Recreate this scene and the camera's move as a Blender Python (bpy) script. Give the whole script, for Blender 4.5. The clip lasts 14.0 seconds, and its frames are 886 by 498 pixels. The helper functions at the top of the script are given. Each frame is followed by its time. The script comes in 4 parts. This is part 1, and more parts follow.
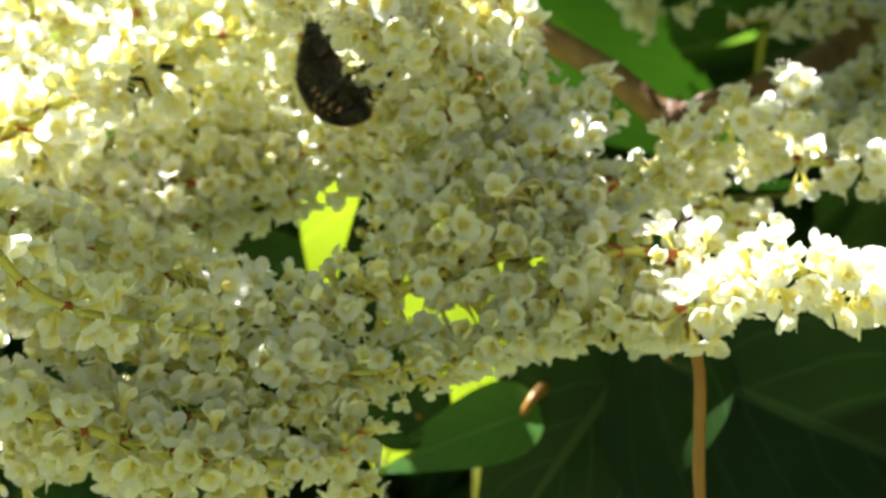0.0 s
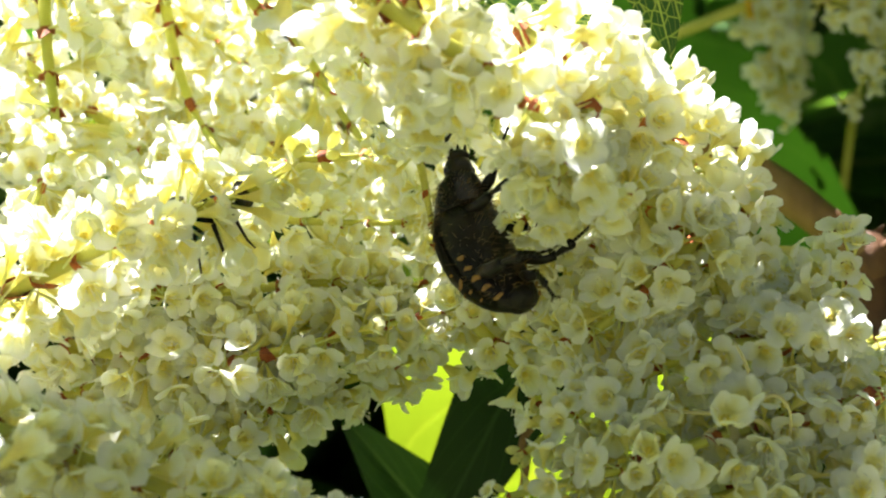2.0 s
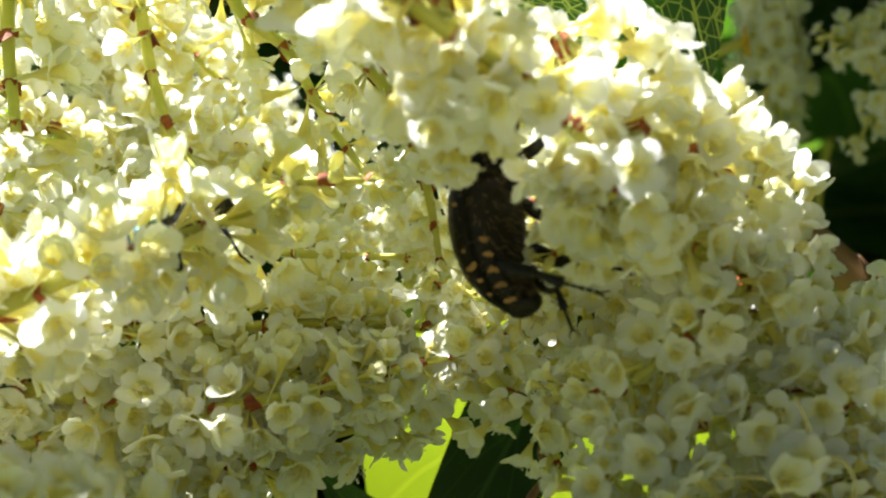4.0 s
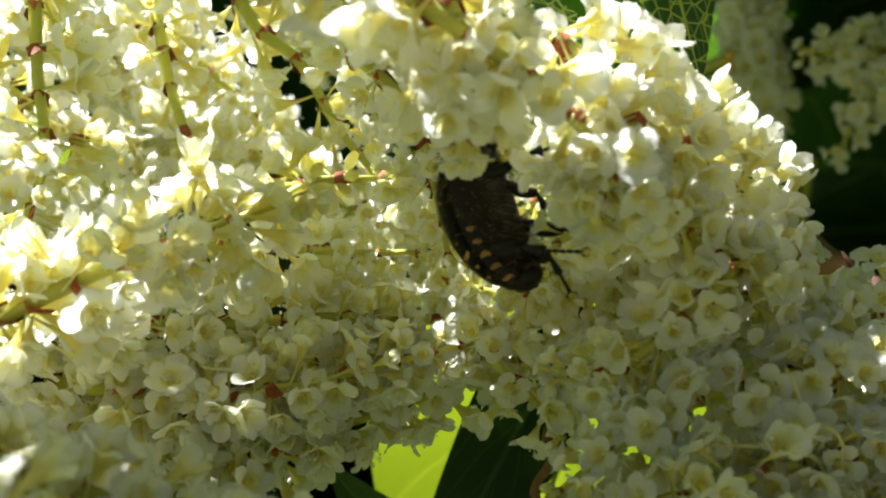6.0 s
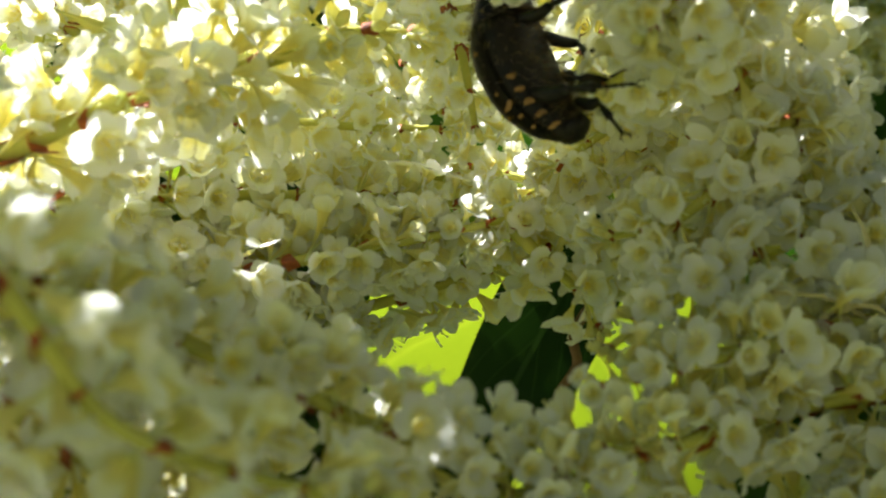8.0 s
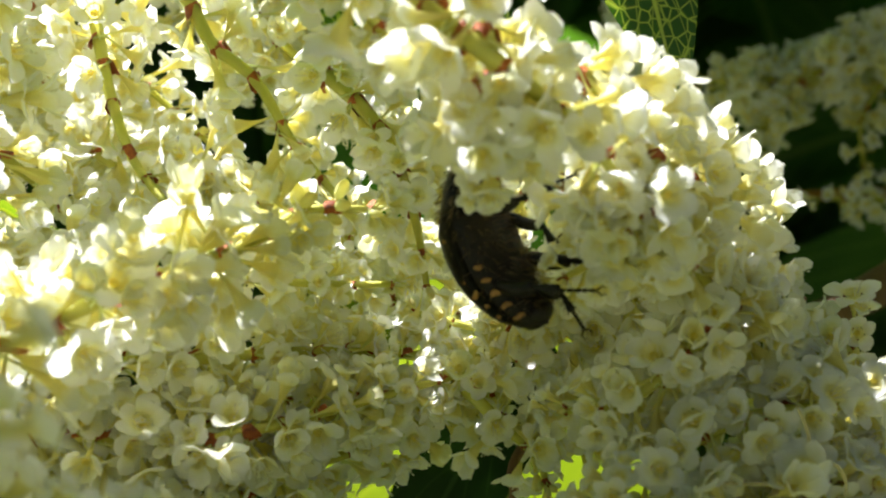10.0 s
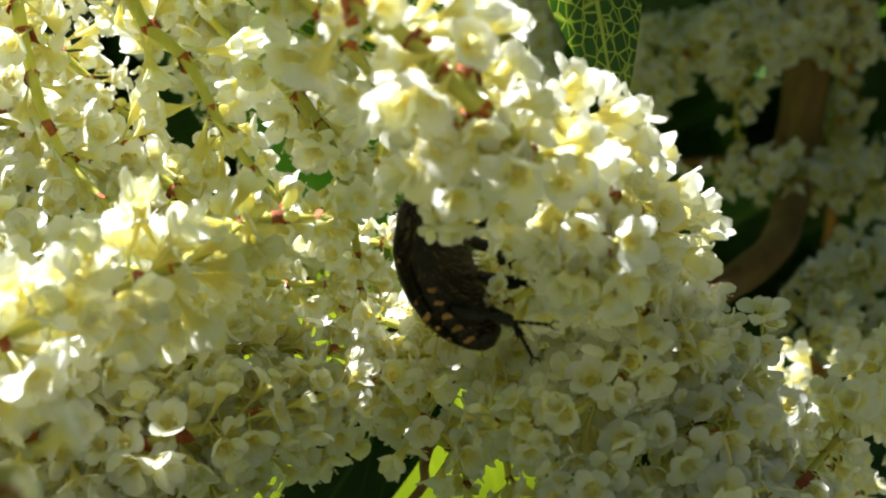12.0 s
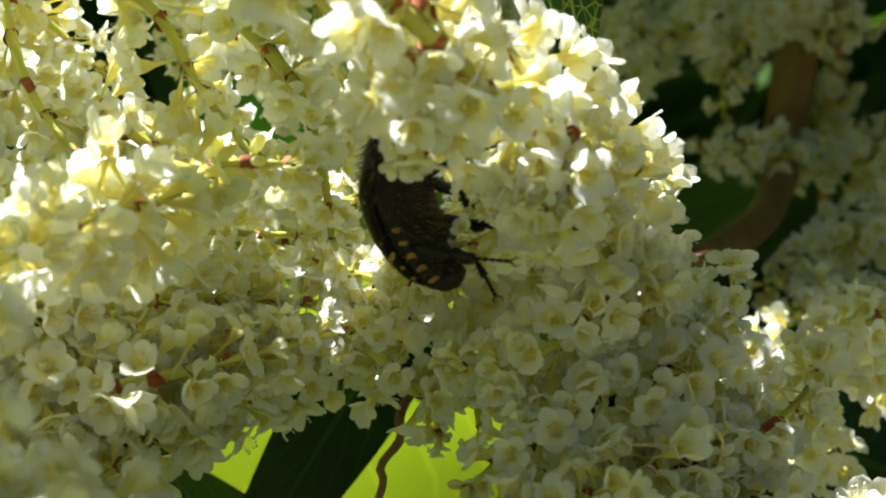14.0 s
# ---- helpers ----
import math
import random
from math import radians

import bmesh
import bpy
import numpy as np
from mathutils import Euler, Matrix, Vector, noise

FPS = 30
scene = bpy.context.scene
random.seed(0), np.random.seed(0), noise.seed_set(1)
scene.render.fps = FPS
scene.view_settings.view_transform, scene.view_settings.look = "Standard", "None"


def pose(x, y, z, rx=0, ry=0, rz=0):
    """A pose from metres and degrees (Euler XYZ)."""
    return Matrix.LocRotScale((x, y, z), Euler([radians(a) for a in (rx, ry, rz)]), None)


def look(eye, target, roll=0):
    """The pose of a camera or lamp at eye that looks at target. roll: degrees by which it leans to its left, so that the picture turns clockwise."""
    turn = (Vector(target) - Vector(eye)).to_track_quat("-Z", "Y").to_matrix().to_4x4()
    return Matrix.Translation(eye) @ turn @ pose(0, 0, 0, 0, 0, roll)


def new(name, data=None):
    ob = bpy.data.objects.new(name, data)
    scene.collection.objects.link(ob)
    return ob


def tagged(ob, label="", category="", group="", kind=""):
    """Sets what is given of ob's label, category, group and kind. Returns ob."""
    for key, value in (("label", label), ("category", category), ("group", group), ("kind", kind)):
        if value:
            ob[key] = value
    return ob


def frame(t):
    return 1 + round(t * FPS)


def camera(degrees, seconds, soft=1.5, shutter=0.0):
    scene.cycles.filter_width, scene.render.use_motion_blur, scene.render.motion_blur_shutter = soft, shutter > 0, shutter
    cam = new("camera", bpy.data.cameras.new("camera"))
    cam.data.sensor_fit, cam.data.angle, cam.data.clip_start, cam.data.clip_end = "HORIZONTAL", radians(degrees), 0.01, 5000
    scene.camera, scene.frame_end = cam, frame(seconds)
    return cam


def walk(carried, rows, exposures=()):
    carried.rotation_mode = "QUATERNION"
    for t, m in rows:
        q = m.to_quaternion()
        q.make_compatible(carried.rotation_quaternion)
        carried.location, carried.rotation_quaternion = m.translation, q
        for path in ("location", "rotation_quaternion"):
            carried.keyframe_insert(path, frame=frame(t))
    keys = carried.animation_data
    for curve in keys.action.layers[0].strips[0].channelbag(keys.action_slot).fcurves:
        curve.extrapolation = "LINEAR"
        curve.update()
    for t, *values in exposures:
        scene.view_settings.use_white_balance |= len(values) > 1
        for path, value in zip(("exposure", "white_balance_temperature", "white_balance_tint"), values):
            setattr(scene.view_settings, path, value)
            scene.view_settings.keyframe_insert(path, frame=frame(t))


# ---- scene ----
CM = 0.01
MM = 0.001

# The camera's way: seconds, eye, target, roll
PATH = [
    (0, (0.0228, -0.1249, -0.0056), (0.0164, -0.0454, -0.0118), -2.59),
    (0.5, (0.0132, -0.1112, 0.0015), (0.0063, -0.0316, -0.0039), -1.21),
    (1, (0.0110, -0.1011, 0.0053), (0.0048, -0.0216, -0.0010), -0.64),
    (1.5, (0.0092, -0.0962, 0.0049), (0.0032, -0.0167, -0.0009), -0.47),
    (2, (0.0077, -0.0921, 0.0058), (0.0024, -0.0125, -0.0001), -0.40),
    (2.5, (0.0054, -0.0860, 0.0033), (0.0019, -0.0062, -0.0007), 0.13),
    (3, (0.0043, -0.0839, 0.0042), (0.0018, -0.0041, 0.0003), 0.42),
    (3.2, (0.0038, -0.0829, 0.0049), (0.0016, -0.0030, 0.0011), 0.72),
    (5.3, (0.0012, -0.0863, 0.0037), (0.0008, -0.0063, 0.0017), 0.50),
    (5.5, (0.0009, -0.0873, 0.0035), (0.0005, -0.0074, 0.0016), 0.38),
    (6, (0.0012, -0.0879, 0.0020), (0.0007, -0.0079, 0.0013), 0.13),
    (6.5, (0.0000, -0.0871, -0.0000), (-0.0000, -0.0071, 0.0000), -0.00),
    (7, (-0.0026, -0.0850, -0.0070), (-0.0019, -0.0050, -0.0058), -0.28),
    (7.5, (-0.0061, -0.0842, -0.0108), (-0.0037, -0.0042, -0.0093), 0.71),
    (8, (-0.0038, -0.0822, -0.0110), (-0.0009, -0.0024, -0.0066), 0.58),
    (8.5, (-0.0037, -0.0819, -0.0044), (-0.0002, -0.0020, -0.0006), 0.35),
    (8.7, (-0.0030, -0.0817, -0.0014), (-0.0003, -0.0017, 0.0013), 0.31),
    (10.8, (-0.0189, -0.0853, 0.0075), (0.0038, -0.0087, 0.0031), 3.14),
    (11, (-0.0200, -0.0842, 0.0097), (0.0042, -0.0081, 0.0035), 3.95),
    (11.5, (-0.0183, -0.0827, 0.0110), (0.0057, -0.0067, 0.0041), 4.00),
    (12, (-0.0191, -0.0821, 0.0111), (0.0053, -0.0062, 0.0040), 4.09),
    (12.5, (-0.0188, -0.0820, 0.0109), (0.0053, -0.0060, 0.0033), 4.18),
    (13, (-0.0181, -0.0824, 0.0088), (0.0060, -0.0064, 0.0020), 3.98),
    (13.5, (-0.0158, -0.0836, 0.0088), (0.0075, -0.0074, 0.0020), 3.73),
    (14, (-0.0165, -0.0847, 0.0068), (0.0069, -0.0085, 0.0010), 3.67),
]
cam = camera(38, 14.0, soft=2.1)
walk(cam, [(t, look(eye, aim, roll)) for t, eye, aim, roll in PATH],
     exposures=[(0, 2.58), (0.5, 2.68), (1.5, 2.74), (2.0, 2.52), (3.0, 2.30), (5.5, 1.66), (6.5, 1.66), (7.5, 1.72), (8.5, 2.08), (11, 1.64), (14, 1.65)])
cam.data.dof.use_dof = True
cam.data.dof.focus_distance = 0.084
cam.data.dof.aperture_fstop = 52

# ---- light ----
# light passes through many thin petals before it dies away
scene.cycles.max_bounces, scene.cycles.diffuse_bounces, scene.cycles.transmission_bounces = 20, 14, 14
SUN_FROM = Vector((-0.42, 0.22, 0.87)).normalized()
world = bpy.data.worlds.new("sky")
world.use_nodes = True
scene.world = world
sky = world.node_tree.nodes.new("ShaderNodeTexSky")
sky.sky_type, sky.sun_disc = "NISHITA", False
sky.sun_elevation = math.asin(SUN_FROM.z)
sky.sun_rotation = math.atan2(SUN_FROM.x, SUN_FROM.y)
world.node_tree.links.new(sky.outputs[0], world.node_tree.nodes["Background"].inputs[0])
world.node_tree.nodes["Background"].inputs[1].default_value = 0.0110
sun = new("sun", bpy.data.lights.new("sun", "SUN"))
sun.data.energy, sun.data.angle, sun.data.color = 5.0, radians(0.6), (1.0, 0.985, 0.965)
sun.matrix_world = look(SUN_FROM, (0, 0, 0))


# ---- materials ----
def material(name):
    m = bpy.data.materials.new(name)
    m.use_nodes = True
    m.node_tree.nodes.clear()
    return m, m.node_tree.nodes, m.node_tree.links


def node(nodes, kind, **inputs):
    n = nodes.new(kind)
    for key, value in inputs.items():
        n.inputs[key.replace("_", " ")].default_value = value
    return n


def ramp(nodes, stops, source, links, mode="LINEAR"):
    n = nodes.new("ShaderNodeValToRGB")
    n.color_ramp.interpolation = mode
    while len(n.color_ramp.elements) < len(stops):
        n.color_ramp.elements.new(0.5)
    for e, (at, c) in zip(n.color_ramp.elements, stops):
        e.position, e.color = at, (*c, 1)
    links.new(source, n.inputs[0])
    return n


def mix(nodes, links, fac, a, b, blend="MIX"):
    n = nodes.new("ShaderNodeMix")
    n.data_type, n.blend_type = "RGBA", blend
    for slot, v in ((0, fac), (6, a), (7, b)):
        if isinstance(v, bpy.types.NodeSocket):
            links.new(v, n.inputs[slot])
        elif slot:
            n.inputs[slot].default_value = (*v, 1)
        else:
            n.inputs[slot].default_value = v
    return n.outputs[2]


def calc(nodes, links, op, a, b=0.0):
    n = nodes.new("ShaderNodeMath")
    n.operation = op
    for slot, v in ((0, a), (1, b)):
        if isinstance(v, bpy.types.NodeSocket):
            links.new(v, n.inputs[slot])
        else:
            n.inputs[slot].default_value = v
    return n.outputs[0]


def thin_surface(m, nodes, links, colour, through_colour, share, roughness=0.5, gloss=0.06, normal=None):
    """A thin leaf or petal: it scatters some light back and lets some through."""
    back = node(nodes, "ShaderNodeBsdfDiffuse", Roughness=0.3)
    thru = node(nodes, "ShaderNodeBsdfTranslucent")
    shine = node(nodes, "ShaderNodeBsdfGlossy", Roughness=roughness)
    shine.inputs["Color"].default_value = (1, 1, 1, 1)
    links.new(colour, back.inputs["Color"])
    links.new(through_colour, thru.inputs["Color"])
    one = node(nodes, "ShaderNodeMixShader", Fac=share)
    links.new(back.outputs[0], one.inputs[1])
    links.new(thru.outputs[0], one.inputs[2])
    two = node(nodes, "ShaderNodeMixShader", Fac=gloss)
    links.new(one.outputs[0], two.inputs[1])
    links.new(shine.outputs[0], two.inputs[2])
    if normal:
        for b in (back, thru, shine):
            links.new(normal, b.inputs["Normal"])
    out = nodes.new("ShaderNodeOutputMaterial")
    links.new(two.outputs[0], out.inputs[0])
    return m


def petal_material(name, tint):
    m, nodes, links = material(name)
    co = nodes.new("ShaderNodeTexCoord")
    sep = nodes.new("ShaderNodeSeparateXYZ")
    links.new(co.outputs["Object"], sep.inputs[0])
    x2 = calc(nodes, links, "MULTIPLY", sep.outputs[0], sep.outputs[0])
    y2 = calc(nodes, links, "MULTIPLY", sep.outputs[1], sep.outputs[1])
    rad = calc(nodes, links, "SQRT", calc(nodes, links, "ADD", x2, y2))
    grain = node(nodes, "ShaderNodeTexNoise", Scale=1700.0, Detail=3.0)
    links.new(co.outputs["Object"], grain.inputs["Vector"])
    wob = calc(nodes, links, "MULTIPLY", calc(nodes, links, "SUBTRACT", grain.outputs[0], 0.5), 0.0004)
    rr = calc(nodes, links, "MULTIPLY", calc(nodes, links, "ADD", rad, wob), 640.0)
    across = ramp(nodes, [(0.0, (0.85, 0.775, 0.25)), (0.25, (0.89, 0.845, 0.39)), (0.43, (0.93, 0.94, 0.78)), (0.61, tint)], rr, links)
    up = ramp(nodes, [(0.06, (0.0, 0.0, 0.0)), (0.46, (1.0, 1.0, 1.0))], calc(nodes, links, "MULTIPLY", sep.outputs[2], 300.0), links)
    base = mix(nodes, links, up.outputs[0], (0.74, 0.80, 0.42), across.outputs[0])
    info = nodes.new("ShaderNodeObjectInfo")
    vary = ramp(nodes, [(0.0, (0.95, 0.95, 0.89)), (0.4, (0.985, 0.99, 0.97)), (1.0, (1.0, 1.0, 1.0))], info.outputs["Random"], links)
    colour = mix(nodes, links, 1.0, base, vary.outputs[0], "MULTIPLY")
    speck = ramp(nodes, [(0.3, (0.95, 0.945, 0.90)), (0.6, (1, 1, 1))], grain.outputs[0], links)
    colour = mix(nodes, links, 1.0, colour, speck.outputs[0], "MULTIPLY")
    thru = mix(nodes, links, 1.0, colour, (1.005, 1.005, 1.06), "MULTIPLY")
    bump = node(nodes, "ShaderNodeBump", Strength=0.25, Distance=0.0001)
    links.new(grain.outputs[0], bump.inputs["Height"])
    return thin_surface(m, nodes, links, colour, thru, 0.62, 0.42, 0.04, bump.outputs[0])


def leaf_material(name, dark, light, vein, thru_gain, share=0.45, gloss=0.025, net_scale=900.0, net_weight=0.25):
    m, nodes, links = material(name)
    uv = nodes.new("ShaderNodeUVMap")
    sep = nodes.new("ShaderNodeSeparateXYZ")
    links.new(uv.outputs[0], sep.inputs[0])
    side = calc(nodes, links, "ABSOLUTE", sep.outputs[1])
    co = nodes.new("ShaderNodeTexCoord")
    n1 = node(nodes, "ShaderNodeTexNoise", Scale=140.0, Detail=4.0)
    links.new(co.outputs["Object"], n1.inputs["Vector"])
    slant = calc(nodes, links, "SUBTRACT", sep.outputs[0], calc(nodes, links, "MULTIPLY", side, 0.42))
    slant = calc(nodes, links, "ADD", slant, calc(nodes, links, "MULTIPLY", n1.outputs[0], 0.05))
    saw = calc(nodes, links, "FRACT", calc(nodes, links, "MULTIPLY", slant, 7.0))
    ridge = calc(nodes, links, "ABSOLUTE", calc(nodes, links, "SUBTRACT", saw, 0.5))
    sidev = ramp(nodes, [(0.0, (0.55, 0.55, 0.55)), (0.04, (0.3, 0.3, 0.3)), (0.08, (0, 0, 0))], ridge, links)
    cell = nodes.new("ShaderNodeTexVoronoi")
    cell.feature = "DISTANCE_TO_EDGE"
    cell.inputs["Scale"].default_value = net_scale
    links.new(co.outputs["Object"], cell.inputs["Vector"])
    net = ramp(nodes, [(0.0, (net_weight, net_weight, net_weight)), (0.09, (0.0, 0.0, 0.0))], cell.outputs["Distance"], links)
    midv = ramp(nodes, [(0.0, (1, 1, 1)), (0.03, (1, 1, 1)), (0.06, (0, 0, 0))], side, links)
    lines = mix(nodes, links, 1.0, mix(nodes, links, 1.0, sidev.outputs[0], net.outputs[0], "LIGHTEN"), midv.outputs[0], "LIGHTEN")
    n2 = node(nodes, "ShaderNodeTexNoise", Scale=45.0, Detail=5.0)
    links.new(co.outputs["Object"], n2.inputs["Vector"])
    flesh = ramp(nodes, [(0.35, dark), (0.65, light)], n2.outputs[0], links)
    colour = mix(nodes, links, lines, flesh.outputs[0], vein)
    thru = mix(nodes, links, 1.0, colour, thru_gain, "MULTIPLY")
    bump = node(nodes, "ShaderNodeBump", Strength=0.3, Distance=0.0001)
    links.new(lines, bump.inputs["Height"])
    return thin_surface(m, nodes, links, colour, thru, share, 0.35, gloss, bump.outputs[0])


def solid_material(name, stops, scale, roughness=0.6, bump=0.3, stretch=(1, 1, 1), depth=0.0002, subsurface=0.0, metallic=0.0, coat=0.0, specular=0.5):
    m, nodes, links = material(name)
    co = nodes.new("ShaderNodeTexCoord")
    mp = nodes.new("ShaderNodeMapping")
    mp.inputs["Scale"].default_value = stretch
    links.new(co.outputs["Object"], mp.inputs[0])
    fine = node(nodes, "ShaderNodeTexNoise", Scale=scale, Detail=6.0, Roughness=0.6)
    broad = node(nodes, "ShaderNodeTexNoise", Scale=scale * 0.18, Detail=3.0)
    links.new(mp.outputs[0], fine.inputs["Vector"])
    links.new(mp.outputs[0], broad.inputs["Vector"])
    both = calc(nodes, links, "ADD", calc(nodes, links, "MULTIPLY", fine.outputs[0], 0.6), calc(nodes, links, "MULTIPLY", broad.outputs[0], 0.4))
    col = ramp(nodes, stops, both, links)
    info = nodes.new("ShaderNodeObjectInfo")
    vary = ramp(nodes, [(0, (0.78, 0.78, 0.78)), (1, (1, 1, 1))], info.outputs["Random"], links)
    colour = mix(nodes, links, 1.0, col.outputs[0], vary.outputs[0], "MULTIPLY")
    p = node(nodes, "ShaderNodeBsdfPrincipled", Roughness=roughness, Metallic=metallic)
    p.inputs["Coat Weight"].default_value = coat
    p.inputs["Specular IOR Level"].default_value = specular
    links.new(colour, p.inputs["Base Color"])
    if subsurface:
        p.inputs["Subsurface Weight"].default_value = subsurface
        p.inputs["Subsurface Radius"].default_value = (0.0006, 0.0006, 0.0002)
        p.inputs["Subsurface Scale"].default_value = 1.0
    b = node(nodes, "ShaderNodeBump", Strength=bump, Distance=depth)
    links.new(fine.outputs[0], b.inputs["Height"])
    links.new(b.outputs[0], p.inputs["Normal"])
    out = nodes.new("ShaderNodeOutputMaterial")
    links.new(p.outputs[0], out.inputs[0])
    return m


def throat_material():
    """The thin yellow inside of a floret's funnel."""
    m, nodes, links = material("yellow flower throat")
    co = nodes.new("ShaderNodeTexCoord")
    grain = node(nodes, "ShaderNodeTexNoise", Scale=2600.0, Detail=3.0)
    links.new(co.outputs["Object"], grain.inputs["Vector"])
    col = ramp(nodes, [(0.3, (0.84, 0.72, 0.17)), (0.7, (0.92, 0.85, 0.36))], grain.outputs[0], links)
    return thin_surface(m, nodes, links, col.outputs[0], col.outputs[0], 0.6, 0.5, 0.02)


THROAT = throat_material()
PETAL = petal_material("cream petal", (0.947, 0.96, 0.943))
ANTHER = solid_material("pale anther", [(0.3, (0.85, 0.82, 0.62)), (0.7, (0.95, 0.93, 0.80))], 4000, 0.7)
SPIKE_STEM = solid_material("yellow-green flower stalk", [(0.3, (0.48, 0.50, 0.07)), (0.7, (0.68, 0.64, 0.16))], 900, 0.55, stretch=(1, 1, 1), subsurface=0.2)
BRACT = solid_material("rust-brown papery bract", [(0.32, (0.13, 0.022, 0.006)), (0.5, (0.36, 0.080, 0.014)), (0.72, (0.58, 0.20, 0.040))], 2500, 0.7)
WOOD = solid_material("brown cane bark", [(0.3, (0.15, 0.080, 0.026)), (0.5, (0.28, 0.165, 0.052)), (0.7, (0.38, 0.25, 0.090))], 350, 0.6, 0.5, (1, 1, 0.25), 0.0004)
RED_BARK = solid_material("reddish node bark", [(0.3, (0.070, 0.026, 0.012)), (0.6, (0.17, 0.075, 0.028)), (0.8, (0.26, 0.14, 0.055))], 600, 0.65, 0.6, (1, 1, 1), 0.0005)
WITHERED = solid_material("withered brown stalk", [(0.3, (0.045, 0.022, 0.010)), (0.7, (0.18, 0.095, 0.040))], 900, 0.8, 0.8, (1, 1, 1), 0.0004)
PETIOLE = solid_material("orange leaf stalk", [(0.3, (0.22, 0.095, 0.009)), (0.7, (0.42, 0.21, 0.022))], 500, 0.5, stretch=(1, 1, 0.3))
MIDRIB = solid_material("leaf midrib", [(0.3, (0.26, 0.27, 0.05)), (0.7, (0.38, 0.38, 0.09))], 600, 0.5)
LEAF = leaf_material("green leaf", (0.050, 0.120, 0.020), (0.085, 0.175, 0.032), (0.20, 0.28, 0.08), (3.9, 3.0, 0.5))
LEAF_GLOW = leaf_material("thin fresh green leaf", (0.060, 0.135, 0.020), (0.080, 0.165, 0.028), (0.10, 0.19, 0.04), (4.7, 3.1, 0.6), net_weight=0.1)
LEAF_DEEP = leaf_material("deep green leaf", (0.028, 0.075, 0.018), (0.050, 0.110, 0.024), (0.12, 0.19, 0.06), (1.6, 1.9, 0.5), 0.35)
LEAF_MID = leaf_material("plain green leaf", (0.045, 0.130, 0.020), (0.065, 0.165, 0.028), (0.09, 0.19, 0.04), (1.6, 1.9, 0.5), 0.3, net_weight=0.1)
# leaf green darkened to paint in the shade under the spikes
LEAF_SHADE_TONE = leaf_material("green leaf with shade painted in", (0.010, 0.032, 0.007), (0.022, 0.052, 0.011), (0.045, 0.085, 0.025), (1.2, 1.4, 0.5), 0.2, gloss=0.008, net_weight=0.1)
# blackened leaf green: the deep shade is put into the colour
LEAF_DEEP_SHADE_TONE = leaf_material("green leaf with deep shade painted in", (0.007, 0.022, 0.006), (0.013, 0.033, 0.008), (0.022, 0.050, 0.016), (1.2, 1.4, 0.5), 0.15, gloss=0.006, net_weight=0.05)
LEAF_NET = leaf_material("netted green leaf", (0.020, 0.055, 0.010), (0.040, 0.095, 0.016), (0.34, 0.38, 0.10), (1.9, 2.2, 0.7), net_scale=1100.0, net_weight=0.9)
# made-up yellow-green ground tone, tuned to bounce warm fill into the flowers
BOUNCE_GROUND = solid_material("ground toned for warm fill light", [(0.3, (0.061, 0.073, 0.022)), (0.5, (0.105, 0.109, 0.034)), (0.75, (0.155, 0.146, 0.055))], 30, 0.9, 0.8, (1, 1, 1), 0.01)
YELLOW = solid_material("yellow blossom", [(0.3, (0.75, 0.42, 0.02)), (0.7, (0.90, 0.62, 0.05))], 400, 0.6)
SHELL = solid_material("black-brown wing case", [(0.40, (0.005, 0.004, 0.0028)), (0.62, (0.012, 0.008, 0.005)), (0.80, (0.050, 0.028, 0.011))], 1400, 0.30, 0.6, (1, 1, 1), 0.00012, specular=0.22)
SHELL_UNDER = solid_material("dark hairy underside", [(0.38, (0.005, 0.004, 0.0028)), (0.62, (0.018, 0.012, 0.006)), (0.8, (0.065, 0.038, 0.015))], 1800, 0.40, 0.8, (1, 1, 1), 0.0002, specular=0.25)
HAIR = solid_material("tawny hair", [(0.3, (0.06, 0.034, 0.012)), (0.7, (0.26, 0.165, 0.062))], 900, 0.4)
SPOT = solid_material("ochre spot", [(0.3, (0.26, 0.12, 0.03)), (0.7, (0.42, 0.23, 0.07))], 2500, 0.7)
CHITIN = solid_material("black leg", [(0.4, (0.004, 0.0035, 0.003)), (0.7, (0.014, 0.010, 0.007))], 2500, 0.34, 0.4, (1, 1, 1), 0.0001, specular=0.25)
EYE = solid_material("black compound eye", [(0.4, (0.008, 0.006, 0.005)), (0.7, (0.02, 0.012, 0.01))], 6000, 0.2)
FLY_BODY = solid_material("teal metallic fly body", [(0.3, (0.01, 0.07, 0.08)), (0.6, (0.02, 0.16, 0.17)), (0.8, (0.05, 0.20, 0.12))], 1500, 0.25, 0.3, metallic=0.8, depth=0.0001)
SPIDER = solid_material("pale tan spider", [(0.3, (0.48, 0.42, 0.18)), (0.7, (0.70, 0.64, 0.36))], 1500, 0.55, subsurface=0.15)


def wing_material():
    m, nodes, links = material("clear fly wing")
    a = node(nodes, "ShaderNodeBsdfTransparent")
    a.inputs[0].default_value = (0.92, 0.92, 0.9, 1)
    b = node(nodes, "ShaderNodeBsdfGlossy", Roughness=0.2)
    mx = node(nodes, "ShaderNodeMixShader", Fac=0.22)
    links.new(a.outputs[0], mx.inputs[1])
    links.new(b.outputs[0], mx.inputs[2])
    out = nodes.new("ShaderNodeOutputMaterial")
    links.new(mx.outputs[0], out.inputs[0])
    return m


WING = wing_material()


# ---- building helpers ----
def mesh_of(name, bm, materials, smooth=True):
    me = bpy.data.meshes.new(name)
    bm.normal_update()
    bm.to_mesh(me)
    bm.free()
    for m in materials if isinstance(materials, (list, tuple)) else [materials]:
        me.materials.append(m)
    if smooth:
        for p in me.polygons:
            p.use_smooth = True
    return me


